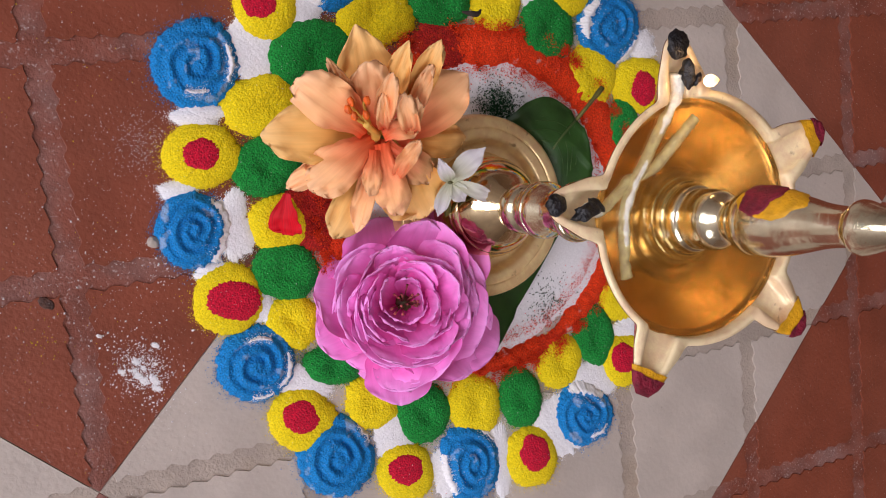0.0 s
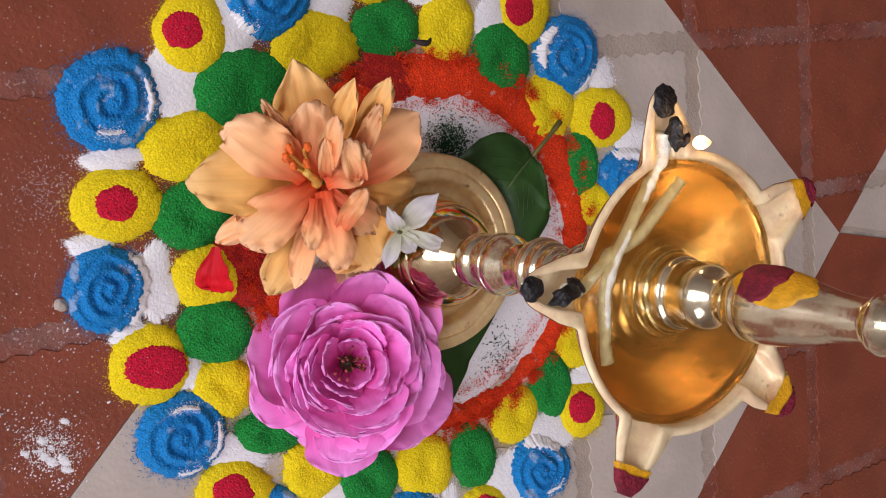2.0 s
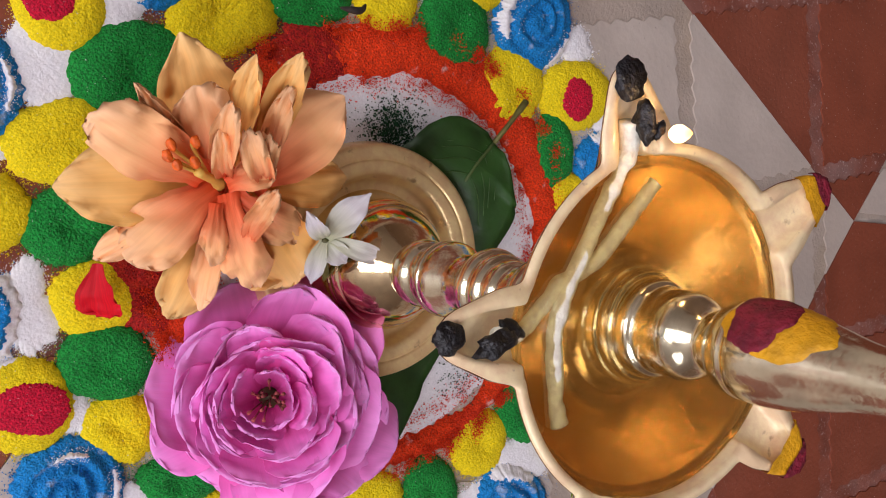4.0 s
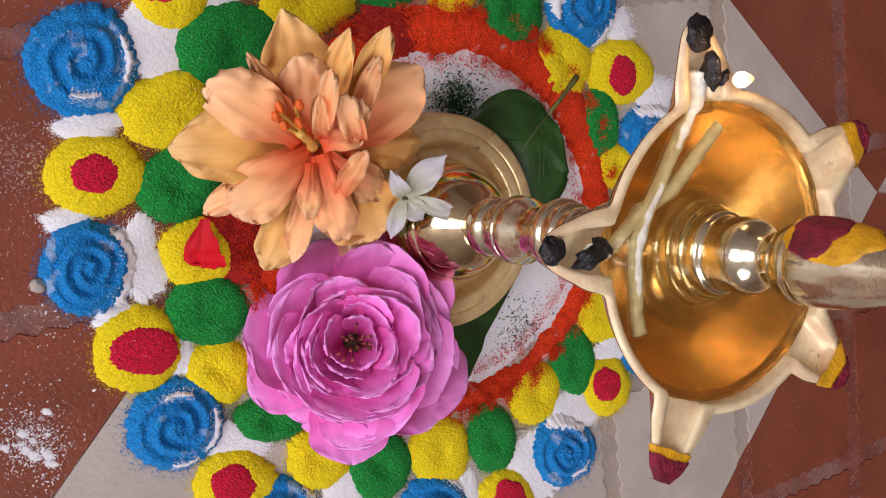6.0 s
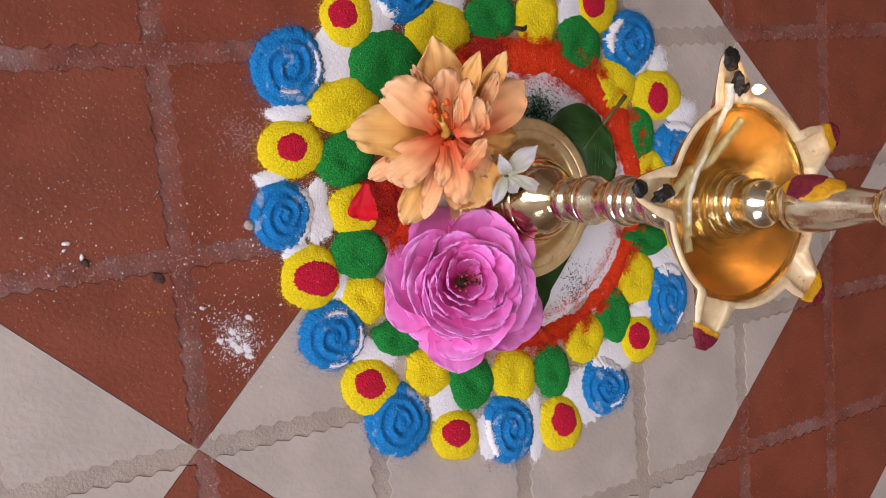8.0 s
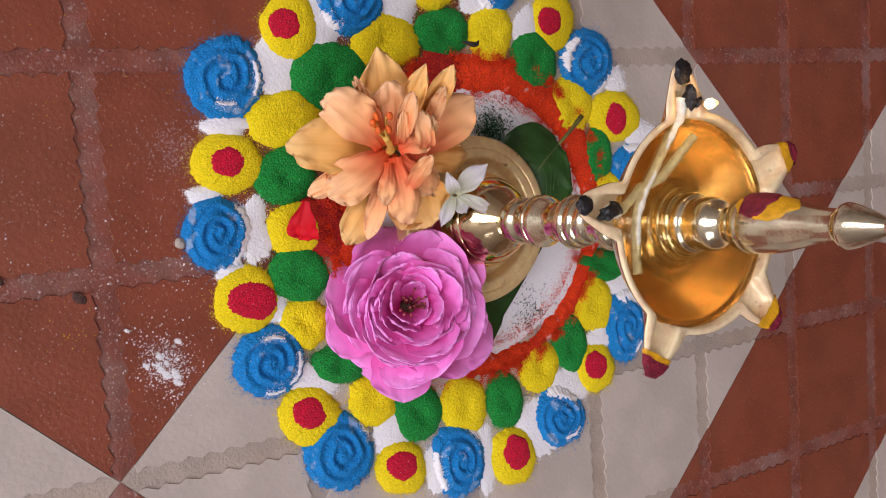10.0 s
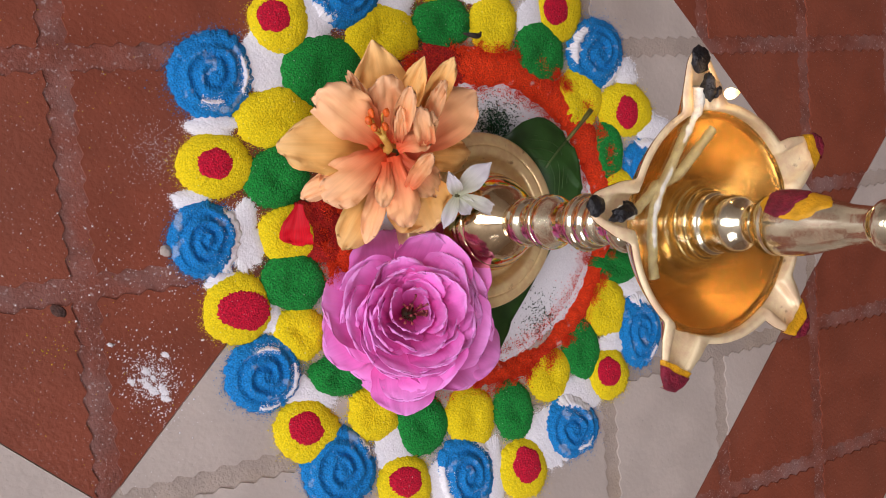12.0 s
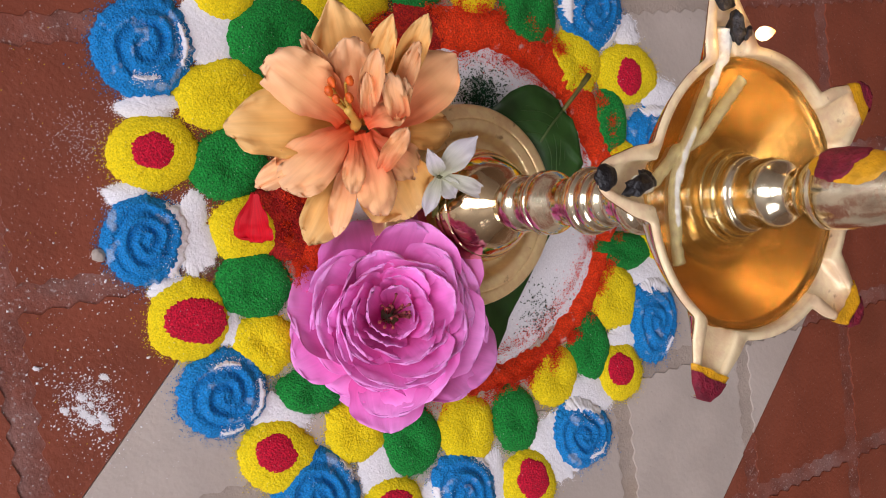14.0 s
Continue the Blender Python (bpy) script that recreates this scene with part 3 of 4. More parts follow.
for k, s in enumerate(BLUE_ROSETTES):
    tagged(mound("blue_powder_rosette", s, 0.0058, BLUE, seed=k, spiral=0.36, rings=44, seg=150, top=1500, loose=1400, streaks=STREAKS[k]), "round heap of blue powder with a swirled ridge", "powder", "blue rosettes of the floor design")
for k, (s, d) in enumerate(zip(YELLOW_RINGS, RED_DOTS)):
    ob = tagged(mound("yellow_powder_ring", s, 0.0042, YELLOW, seed=k + 160, power=3.2, ragged=0.06, loose=1000, top=800), "round heap of yellow powder with a crimson centre", "powder", "yellow rings of the floor design")
    mound("crimson_centre", d, 0.0016, CRIMSON, ob, "crimson powder centre", seed=k + 200, power=3.0, ragged=0.07, wobble=0.12, z0=0.0034, loose=90, top=200)

# the orange-red circle and the white field inside it
RING_X, RING_Y, RING_R = 0.0618, 0.1793, 0.068


def band(name, r0, r1, height, mat, label, seed, amp, seg=420, rows=8, loose=1500):
    verts, faces = [], []
    for k in range(seg):
        th = 2 * math.pi * k / seg
        d = Vector((math.cos(th), math.sin(th), seed))
        lo = r0 + amp * noise.noise(d * 4) + 0.7 * amp * noise.noise(d * 24)
        hi = r1 + amp * noise.noise(d * 5 + Vector((3, 0, 0))) + 0.7 * amp * noise.noise(d * 22 + Vector((9, 0, 0)))
        thin = 0.0042 * max(0.0, math.cos(th - radians(-25)))
        lo, hi = lo + thin, hi - 0.8 * thin
        for i in range(rows):
            f = i / (rows - 1)
            r = lo + (hi - lo) * f
            z = height * (1 - abs(2 * f - 1) ** 2.2) * (1 + 0.5 * noise.noise(Vector((r * 500 * d.x, r * 500 * d.y, seed)))) + 0.0002
            verts.append((RING_X + r * d.x, RING_Y + r * d.y, max(0.0, z)))
    for k in range(seg):
        for i in range(rows - 1):
            a, b = k * rows + i, ((k + 1) % seg) * rows + i
            faces.append((a, a + 1, b + 1, b))
    th = rng.uniform(0, 2 * math.pi, loose)
    r = np.where(rng.random(loose) < 0.5, r0 - np.abs(rng.normal(0, 0.0030, loose)), r1 + np.abs(rng.normal(0, 0.0030, loose)))
    grains(mat, np.c_[RING_X + r * np.cos(th), RING_Y + r * np.sin(th), np.full(loose, 0.0014)], 0.00012, 0.0003)
    r, th = rng.uniform(r0, r1, loose), rng.uniform(0, 2 * math.pi, loose)
    grains(mat, np.c_[RING_X + r * np.cos(th), RING_Y + r * np.sin(th), 0.0006 + height * 0.8 * np.ones(loose)])
    return tagged(raw(name, verts, faces, mat), label, "powder")


tagged(mound("white_powder_field", (RING_X, RING_Y, 0.0635, 0, 0, 0.0635), 0.0013, WHITE, seed=301, power=6, ragged=0.03, rings=30, seg=160, loose=900, top=300), "thin round field of white powder under the lamp", "powder")
band("orange_powder_circle", RING_R - 0.0080, RING_R + 0.0085, 0.0024, ORANGE, "ragged circle of orange-red powder round the lamp", 311, 0.0028, loose=9000)
# orange powder strewn unevenly over both edges of the circle and on to the dabs beside it
strewn = []
for k in range(150):
    th, out = rng.uniform(0, 2 * math.pi), rng.random() < 0.8
    r = RING_R + (rng.uniform(0.0065, 0.0105) if out else -rng.uniform(0.0065, 0.0100)) - (0.004 if math.cos(th + 0.44) > 0.6 and out else 0.0)
    m = int(rng.integers(40, 190))
    spread = rng.uniform(0.0008, 0.0018)
    lift = np.abs(rng.normal(0, 0.0009, m)) + (0.0016 if not out else 0.0024)
    strewn.append(np.c_[RING_X + r * math.cos(th) + rng.normal(0, spread, m), RING_Y + r * math.sin(th) + rng.normal(0, spread, m), lift])
grains(ORANGE, np.concatenate(strewn), 0.00012, 0.00032)
for x, y, s, n in ((0.0390, 0.2150, 0.0048, 1900), (0.0410, 0.2120, 0.009, 300), (0.112, 0.165, 0.006, 260)):
    pts = np.c_[rng.normal(x, s, n), rng.normal(y, s, n), np.full(n, 0.0016)]
    grains(DARK_GREEN, pts, 0.00018, 0.0004)
tagged(mound("dark_green_powder_spot", (0.0390, 0.2150, 0.0036, 0.002, -0.001, 0.0034), 0.0006, DARK_GREEN, seed=321, ragged=0.3, wobble=0.4), "dark green powder spilt on the white field", "powder")

tagged(mound("deep_red_powder_patch", (0.0035, 0.1300, 0.0125, 0.0060, -0.0085, 0.0110), 0.0030, DEEP_RED, seed=341, ragged=0.2, wobble=0.3), "deep red powder beside the yellow dab", "powder")
tagged(mound("deep_red_powder_patch", (0.0010, 0.2160, 0.0110, 0.0080, -0.0060, 0.0080), 0.0032, DEEP_RED, seed=351, ragged=0.2, wobble=0.3), "deep red powder along the orange circle", "powder")

# white powder spilt on the red tile, and dust all about
for k in range(12):
    x, y, r = -0.0150 + rng.normal(0, 0.0045), 0.0452 + rng.normal(0, 0.0035), rng.uniform(0.0006, 0.0020)
    tagged(mound("spilt_white_powder", (x, y, r, 0.3 * r, -0.4 * r, 0.6 * r), 0.00025, WHITE, seed=331 + 3 * k, ragged=0.5, wobble=0.5, rings=6, seg=40, loose=50, top=0), "fleck of spilt white powder on the red tile", "powder", "spilt white powder")
grains(WHITE, np.c_[rng.normal(-0.0150, 0.0048, 950), rng.normal(0.0452, 0.0038, 950), np.full(950, 0.0001)], 0.00007, 0.00028)
for x, y, s, n in ((-0.0150, 0.045, 0.007, 260), (-0.005, 0.036, 0.004, 60), (-0.030, 0.047, 0.004, 40), (-0.048, 0.095, 0.022, 300), (-0.065, 0.111, 0.0055, 420), (-0.03, 0.08, 0.005, 60), (-0.093, 0.034, 0.012, 60), (-0.052, 0.062, 0.010, 45)):
    grains(WHITE, np.c_[rng.normal(x, s, n), rng.normal(y, s, n), np.full(n, 0.00012)], 0.0001, 0.00045 if n < 290 else 0.0002)
n = 5200
grains(WHITE, np.c_[rng.uniform(-0.22, 0.02, n), rng.uniform(-0.0, 0.26, n), np.full(n, 0.0001)], 0.00006, 0.00021)
grains(YELLOW, np.c_[rng.uniform(-0.18, 0.0, 500), rng.uniform(0.0, 0.2, 500), np.full(500, 0.0001)], 0.00006, 0.0002)
grains(YELLOW, np.c_[rng.normal(-0.05, 0.004, 40), rng.normal(0.035, 0.004, 40), np.full(40, 0.0001)], 0.00008, 0.0003)
grains(CRIMSON, np.c_[rng.normal(0.128, 0.004, 25), rng.normal(0.068, 0.004, 25), np.full(25, 0.0014)], 0.0001, 0.0003)
lump("dark_crumb", (-0.0565, 0.046, 0.0001), 0.0030, 0.0018, 0.0003, STAIN_BROWN, None, 5)
tagged(bpy.data.objects["dark_crumb"], "dark brown crumb stuck to the red tile", "debris")
CHIPS = [(-0.1503, 0.1068, 0.0009), (-0.0917, 0.0363, 0.0013), (-0.0907, 0.0338, 0.0008), (-0.0842, 0.0356, 0.0011), (-0.0892, 0.0234, 0.0006), (-0.0350, 0.0465, 0.0011), (-0.0088, 0.0668, 0.0006), (-0.0110, 0.0448, 0.0008)]
STAIN = (-0.0821, 0.0345)
for k, (x, y, r) in enumerate(CHIPS):
    chip = lump("white_chip", (x, y, 0.0005), r, 0.6 * r, 0.0006, WHITE, None, 50 + k, 0.5, "", 40 * k)
    tagged(chip, "small white chip of dried powder on the red tile", "debris", "white chips on the tiles")
lump("dark_crumb", (STAIN[0], STAIN[1], 0.0001), 0.0022, 0.0014, 0.0003, STAIN_BROWN, None, 8)
tagged(bpy.data.objects["dark_crumb.001"], "dark brown crumb stuck to the red tile", "debris")
lump("pale_pebble", (-0.0405, 0.0845, 0.0009), 0.0022, 0.002, 0.0011, MORTAR, None, 6)
tagged(bpy.data.objects["pale_pebble"], "small translucent grey lump on the red tile", "debris")

# ---- the brass oil lamp ----
lamp = tagged(empty("oil_lamp", 0.0555, 0.1750, 0.0, -1.2, -0.4, 0), "five-spouted polished brass oil lamp, lit, on a tiered stem", "oil lamp")
part("foot", lathe(rounded([(0.030, 0.001), (0.0375, 0.001), (0.0388, 0.004), (0.0382, 0.0105), (0.0372, 0.0122), (0.0335, 0.0126), (0.0328, 0.0119), (0.0322, 0.0126), (0.0285, 0.0122), (0.0272, 0.0095), (0.0262, 0.0070), (0.0215, 0.0066)]), 96), FOOT_BRASS, lamp, "broad ring foot of worn brass with turned grooves")
part("dome", lathe(rounded([(0.0235, 0.0060), (0.0222, 0.0085), (0.0212, 0.0145), (0.0206, 0.0190), (0.0198, 0.0200), (0.0200, 0.0208), (0.0190, 0.0228), (0.0184, 0.0232), (0.0182, 0.0242), (0.0150, 0.0300), (0.0105, 0.0345), (0.0082, 0.0370)]), 84), BRASS, lamp, "bell-shaped polished dome")
part("collar", lathe(rounded([(0.0078, 0.0362), (0.0083, 0.0385), (0.0096, 0.0410), (0.0101, 0.0438), (0.0095, 0.0462), (0.0078, 0.0480), (0.0074, 0.0505)])), PALE_BRASS, lamp)
part("lower_bead", lathe(rounded([(0.0074, 0.0500), (0.0080, 0.0520), (0.0100, 0.0540), (0.0108, 0.0562), (0.0106, 0.0575), (0.0101, 0.0578), (0.0107, 0.0584), (0.0105, 0.0606), (0.0088, 0.0640), (0.0074, 0.0670), (0.0072, 0.0700)])), PALE_BRASS, lamp)
part("upper_bead", lathe(rounded([(0.0072, 0.0695), (0.0078, 0.0730), (0.0100, 0.0765), (0.0108, 0.0790), (0.0104, 0.0808), (0.0094, 0.0815), (0.0097, 0.0830), (0.0094, 0.0850), (0.0082, 0.0858), (0.0084, 0.0870), (0.0082, 0.0890), (0.0068, 0.0905), (0.0066, 0.0940), (0.0072, 0.0960), (0.0100, 0.0985), (0.0106, 0.1010), (0.0098, 0.1032), (0.0080, 0.1050), (0.0078, 0.1090), (0.0090, 0.1140), (0.0125, 0.1180)])), PALE_BRASS, lamp)

BOWL_R, RIM_Z, BOTTOM_Z, OIL_Z = 0.0370, 0.1420, 0.1175, 0.1392
SPOUTS = [-3, 69, 141, 213, 285]


def outline(th, round_r, root, end, tip):
    """The radius at this angle of a round bowl with five beaks that narrow from root to end, half their width, and stop at tip."""
    best = round_r
    slope = (root - end) / (tip - 0.0345)
    for a in SPOUTS:
        d = abs((math.degrees(th) - a + 180) % 360 - 180)
        if d < 30:
            d = radians(d)
            best = max(best, min((root + 0.0345 * slope) / (math.sin(d) + slope * math.cos(d)), tip / math.cos(d) - 0.0035 * (math.tan(d) * tip / end) ** 2 * 0.3))
    return best


SEG = 480
ANGLES = [2 * math.pi * k / SEG for k in range(SEG)]


def softened(radii, times):
    for _ in range(times):
        radii = [0.25 * radii[k - 1] + 0.5 * radii[k] + 0.25 * radii[(k + 1) % SEG] for k in range(SEG)]
    return radii


OUTER = softened([outline(t, BOWL_R, 0.0112, 0.0032, 0.0528) for t in ANGLES], 4)
INNER = softened([outline(t, 0.0347, 0.0092, 0.0019, 0.0504) for t in ANGLES], 2)


def round_wall(v, thick=0.0):
    return 0.0115 + (BOWL_R - 0.0115) * (0.55 * v + 0.45 * (1 - (1 - v) ** 2) ** 0.62) - thick


def rings_mesh(rings, close_first=False, close_last=False):
    bm = bmesh.new()
    made = [[bm.verts.new((r * math.cos(t), r * math.sin(t), z)) for r, t in zip(radii, ANGLES)] for radii, z in rings]
    for a, b in zip(made, made[1:]):
        for k in range(SEG):
            bm.faces.new((a[k], a[(k + 1) % SEG], b[(k + 1) % SEG], b[k]))
    if close_first:
        bm.faces.new(made[0][::-1])
    if close_last:
        bm.faces.new(made[-1])
    return bm


def blend(a, b, f):
    return [p + (q - p) * f for p, q in zip(a, b)]


ROUND_IN = [0.0343] * SEG
rings = []
for i in range(15):
    v = i / 14
    wall_r = round_wall(v)
    f = max(0.0, (v - 0.72) / 0.28) ** 1.2
    rings.append(([wall_r + (o - BOWL_R) * f for o in OUTER], BOTTOM_Z + (RIM_Z - 0.0005 - BOTTOM_Z) * v))
rings.append((blend(OUTER, INNER, 0.12), RIM_Z - 0.0001))
rings.append((blend(OUTER, INNER, 0.92), RIM_Z - 0.0001))
rings.append((blend(INNER, ROUND_IN, 0.12), RIM_Z - 0.0016))
rings.append((blend(INNER, ROUND_IN, 0.50), RIM_Z - 0.0030))
rings.append((blend(INNER, ROUND_IN, 0.95), RIM_Z - 0.0042))
for i in range(14):
    v = 0.80 * (1 - i / 13) + 0.02
    rings.append(([min(0.0343, round_wall(v, 0.0012))] * SEG, BOTTOM_Z + 0.0032 + (RIM_Z - 0.0040 - BOTTOM_Z) * v))
bowl_mesh = rings_mesh(rings, True, True)
bowl_mesh.faces.ensure_lookup_table()
for f in bowl_mesh.faces[15 * SEG:19 * SEG]:
    f.material_index = 2
for f in bowl_mesh.faces[19 * SEG:]:
    f.material_index = 1
bowl = part("bowl", bowl_mesh, [BRASS, INNER_BRASS, RIM_BRASS], lamp, "round brass bowl with five pointed spouts")
# the worn flat lip round the bowl and its spouts
part("lip", rings_mesh([(blend(OUTER, INNER, 0.04), RIM_Z - 0.0004), (blend(OUTER, INNER, 0.10), RIM_Z + 0.0004), (blend(OUTER, INNER, 0.90), RIM_Z + 0.0004), (blend(OUTER, INNER, 1.0), RIM_Z - 0.0005)]), RIM_BRASS, lamp, "flat worn lip of brushed brass")
oil_rings = [([0.0347] * SEG, OIL_Z)]
for i in range(1, 14):
    v = 0.80 * (1 - i / 13) + 0.02
    oil_rings.append(([min(0.0346, round_wall(v, 0.0007))] * SEG, BOTTOM_Z + 0.0028 + (RIM_Z - 0.0040 - BOTTOM_Z) * v))
oil = part("oil", rings_mesh(oil_rings[::-1], True, True), OIL, lamp, "clear amber lamp oil filling the bowl")
for face in oil.data.polygons:
    face.use_smooth = len(face.vertices) < 5
part("neck", lathe(rounded([(0.0175, 0.1185), (0.0165, 0.1215), (0.0140, 0.1240), (0.0130, 0.1262), (0.0126, 0.1280), (0.0126, 0.1300), (0.0114, 0.1306), (0.0116, 0.1330), (0.0114, 0.1350), (0.0100, 0.1356), (0.0102, 0.1378), (0.0098, 0.1402), (0.0086, 0.1408), (0.0084, 0.1425), (0.0089, 0.1452), (0.0089, 0.1478), (0.0080, 0.1502), (0.0062, 0.1520), (0.0052, 0.1538), (0.0056, 0.1572)])), PALE_BRASS, lamp, "stepped turned neck rising out of the oil")
FINIAL = [(0.0056, 0.1566), (0.0072, 0.1574), (0.0086, 0.1598), (0.0091, 0.1622), (0.0088, 0.1634), (0.0091, 0.1640), (0.0091, 0.1680), (0.0085, 0.1735), (0.0070, 0.1800), (0.0055, 0.1860), (0.0049, 0.1925), (0.0052, 0.1938), (0.0066, 0.1950), (0.0068, 0.1962), (0.0062, 0.1985), (0.0042, 0.2040), (0.0026, 0.2072), (0.0022, 0.2080), (0.0027, 0.2092), (0.0026, 0.2106), (0.0012, 0.2116)]
finial = part("finial", lathe(rounded(FINIAL)), PALE_BRASS, lamp, "tall tapering finial with a flared tip")


def finial_radius(z):
    for (ra, za), (rb, zb) in zip(FINIAL, FINIAL[1:]):
        if za <= z <= zb:
            return ra + (rb - ra) * (z - za) / (zb - za)
    return 0.006


def paste(name, azimuth, z, half_width, half_height, mat, lift, seed, label):
    """Paste dabbed on the finial, following its surface."""
    verts, faces, rows, seg = [(0, 0)], [], 10, 48
    for i in range(1, rows + 1):
        for k in range(seg):
            th = 2 * math.pi * k / seg
            q = i / rows * (1 + 0.25 * noise.noise(Vector((math.cos(th) * 1.8, math.sin(th) * 1.8, seed))) + 0.08 * noise.noise(Vector((math.cos(th) * 7, math.sin(th) * 7, seed))))
            verts.append((q * math.cos(th), q * math.sin(th)))
    for k in range(seg):
        faces.append((0, 1 + k, 1 + (k + 1) % seg))
    for i in range(rows - 1):
        a, b = 1 + i * seg, 1 + (i + 1) * seg
        faces += [(a + k, b + k, b + (k + 1) % seg, a + (k + 1) % seg) for k in range(seg)]
    out = []
    for n, (p, q) in enumerate(verts):
        zz, az = z + q * half_height, radians(azimuth + p * half_width)
        rim = n > (rows - 1) * seg
        r = finial_radius(zz) + (lift if not rim else -0.0004) + 0.00008 * noise.noise(Vector((p * 9, q * 9, seed)))
        out.append((r * math.cos(az), r * math.sin(az), zz))
    return raw(name, out, faces, mat, finial, label)


paste("turmeric_mark", 160, 0.1725, 52, 0.0102, TURMERIC, 0.0004, 3, "oval dab of yellow turmeric paste")
paste("vermilion_mark", 160, 0.1690, 44, 0.0064, VERMILION, 0.0008, 9, "dark red vermilion dab over the yellow")


def spout_mark(name, angle, s0, s1, mat, lift, seed, label):
    """Paste that caps the end of a spout from s0 to s1 along its axis."""
    bm = bmesh.new()
    a = radians(angle)
    rows, cols = 9, 13
    grid = []
    for i in range(rows):
        s = s0 + (s1 - s0) * i / (rows - 1)
        half = (0.0112 - (s - 0.0345) * 0.437 + lift) * (1 - 0.5 * (i / (rows - 1)) ** 5)
        row = []
        for k in range(cols):
            w = -1 + 2 * k / (cols - 1)
            side = abs(w) > 0.78
            jag = 0.0007 * noise.noise(Vector((w * 3, seed, s * 90)))
            z = RIM_Z + 0.0006 + lift - (0.0016 * (abs(w) - 0.78) / 0.22 if side else 0) + 0.00015 * noise.noise(Vector((w * 6, s * 900, seed)))
            ss = s + (jag if i in (0,) else 0) + (lift if i == rows - 1 else 0)
            y = half * min(1, abs(w) / 0.78) * (1 if w > 0 else -1)
            row.append(bm.verts.new((ss * math.cos(a) - y * math.sin(a), ss * math.sin(a) + y * math.cos(a), z)))
        grid.append(row)
    end = [bm.verts.new((v.co.x, v.co.y, RIM_Z - 0.0022)) for v in grid[-1]]
    for r0, r1 in zip(grid + [], grid[1:] + [end]):
        for k in range(cols - 1):
            bm.faces.new((r0[k], r1[k], r1[k + 1], r0[k + 1]))
    bmesh.ops.recalc_face_normals(bm, faces=bm.faces)
    return part(name, bm, mat, lamp, label)


for a, y0, v0, v1 in ((-3, 0.0450, 0.0498, 0.0530), (69, 0.0462, 0.0502, 0.0530), (285, 0.0462, 0.0480, 0.0530)):
    spout_mark("turmeric_mark", a, y0, 0.0528, TURMERIC, 0.0003, a, "yellow turmeric paste on a spout")
    spout_mark("vermilion_mark", a, v0, v1, VERMILION, 0.0006, a + 3, "dark red vermilion dab on a spout")


def on_spout(angle, s, w=0.0, z=0.0):
    a = radians(angle)
    return (s * math.cos(a) - w * math.sin(a), s * math.sin(a) + w * math.cos(a), RIM_Z + z)


def wick(points, radius, seed):
    pts = curve_points(points, 60)
    pts = [p + Vector((noise.noise(p * 300 + Vector((seed, 0, 0))), noise.noise(p * 300 + Vector((0, seed, 5))), 0)) * 0.0004 for p in pts]
    return part("wick", tube(pts, [radius * (1 + 0.25 * noise.noise(p * 500)) for p in pts], 12), COTTON, lamp, "twisted cotton wick soaked in oil")


wick([on_spout(141, 0.0420, 0.0005, -0.001), on_spout(141, 0.0360, 0.0005, -0.0028), (-0.0260, 0.0120, OIL_Z - 0.0018), (-0.0225, -0.0100, OIL_Z - 0.0016), (-0.0160, -0.0200, OIL_Z - 0.0018), (-0.0085, -0.0275, OIL_Z - 0.0026)], 0.0019, 3)
wick([(-0.0185, 0.0225, OIL_Z - 0.0016), (-0.0190, 0.0130, OIL_Z - 0.0026), (-0.0205, 0.0020, OIL_Z - 0.0034), (-0.0250, -0.0060, OIL_Z - 0.0026), on_spout(213, 0.0330, 0.0, -0.0045), on_spout(213, 0.0400, 0.0, -0.0008)], 0.0017, 7)
lump("wick_end", on_spout(141, 0.0415, -0.0014, 0.0012), 0.0042, 0.0020, 0.0021, CHAR, lamp, 3, 0.4, "charred black wick end", 135)
lump("soot_crust", on_spout(141, 0.0500, 0.0002, 0.0010), 0.0042, 0.0036, 0.0012, CHAR, lamp, 11, 0.35, "black soot crust on the lit spout", 141)
lump("wick_end", on_spout(213, 0.0415, 0.0012, 0.0012), 0.0040, 0.0022, 0.0021, CHAR, lamp, 17, 0.5, "charred black wick end", 235)
lump("wick_end", on_spout(213, 0.0370, -0.0010, -0.0010), 0.0028, 0.0014, 0.0013, CHAR, lamp, 23, 0.5, "charred black wick crumb", 190)
lump("soot_crust", on_spout(213, 0.0508, 0.0, 0.0006), 0.0028, 0.0030, 0.0012, CHAR, lamp, 29, 0.3, "black soot crust on the burnt-out spout", 213)
lump("wick_end", on_spout(141, 0.0396, -0.0032, 0.0028), 0.0020, 0.0009, 0.0009, CHAR, lamp, 37, 0.4, "glowing wick tip", 100)
flame = tagged(part("flame", lathe([(0.0002, 0.0), (0.0011, 0.0008), (0.0017, 0.0018), (0.0017, 0.0030), (0.0011, 0.0044), (0.0003, 0.0056)], 24), FLAME, lamp, "small yellow-white flame"))
flame.location = on_spout(141, 0.0385, -0.0042, 0.0040)
glow = bpy.data.lights.new("flame_light", "POINT")
glow.energy, glow.color, glow.shadow_soft_size = 0.012, (1.0, 0.6, 0.25), 0.0004
ob = new("flame_light", glow)
ob.parent = lamp
ob.location = on_spout(141, 0.0385, -0.0042, 0.0105)


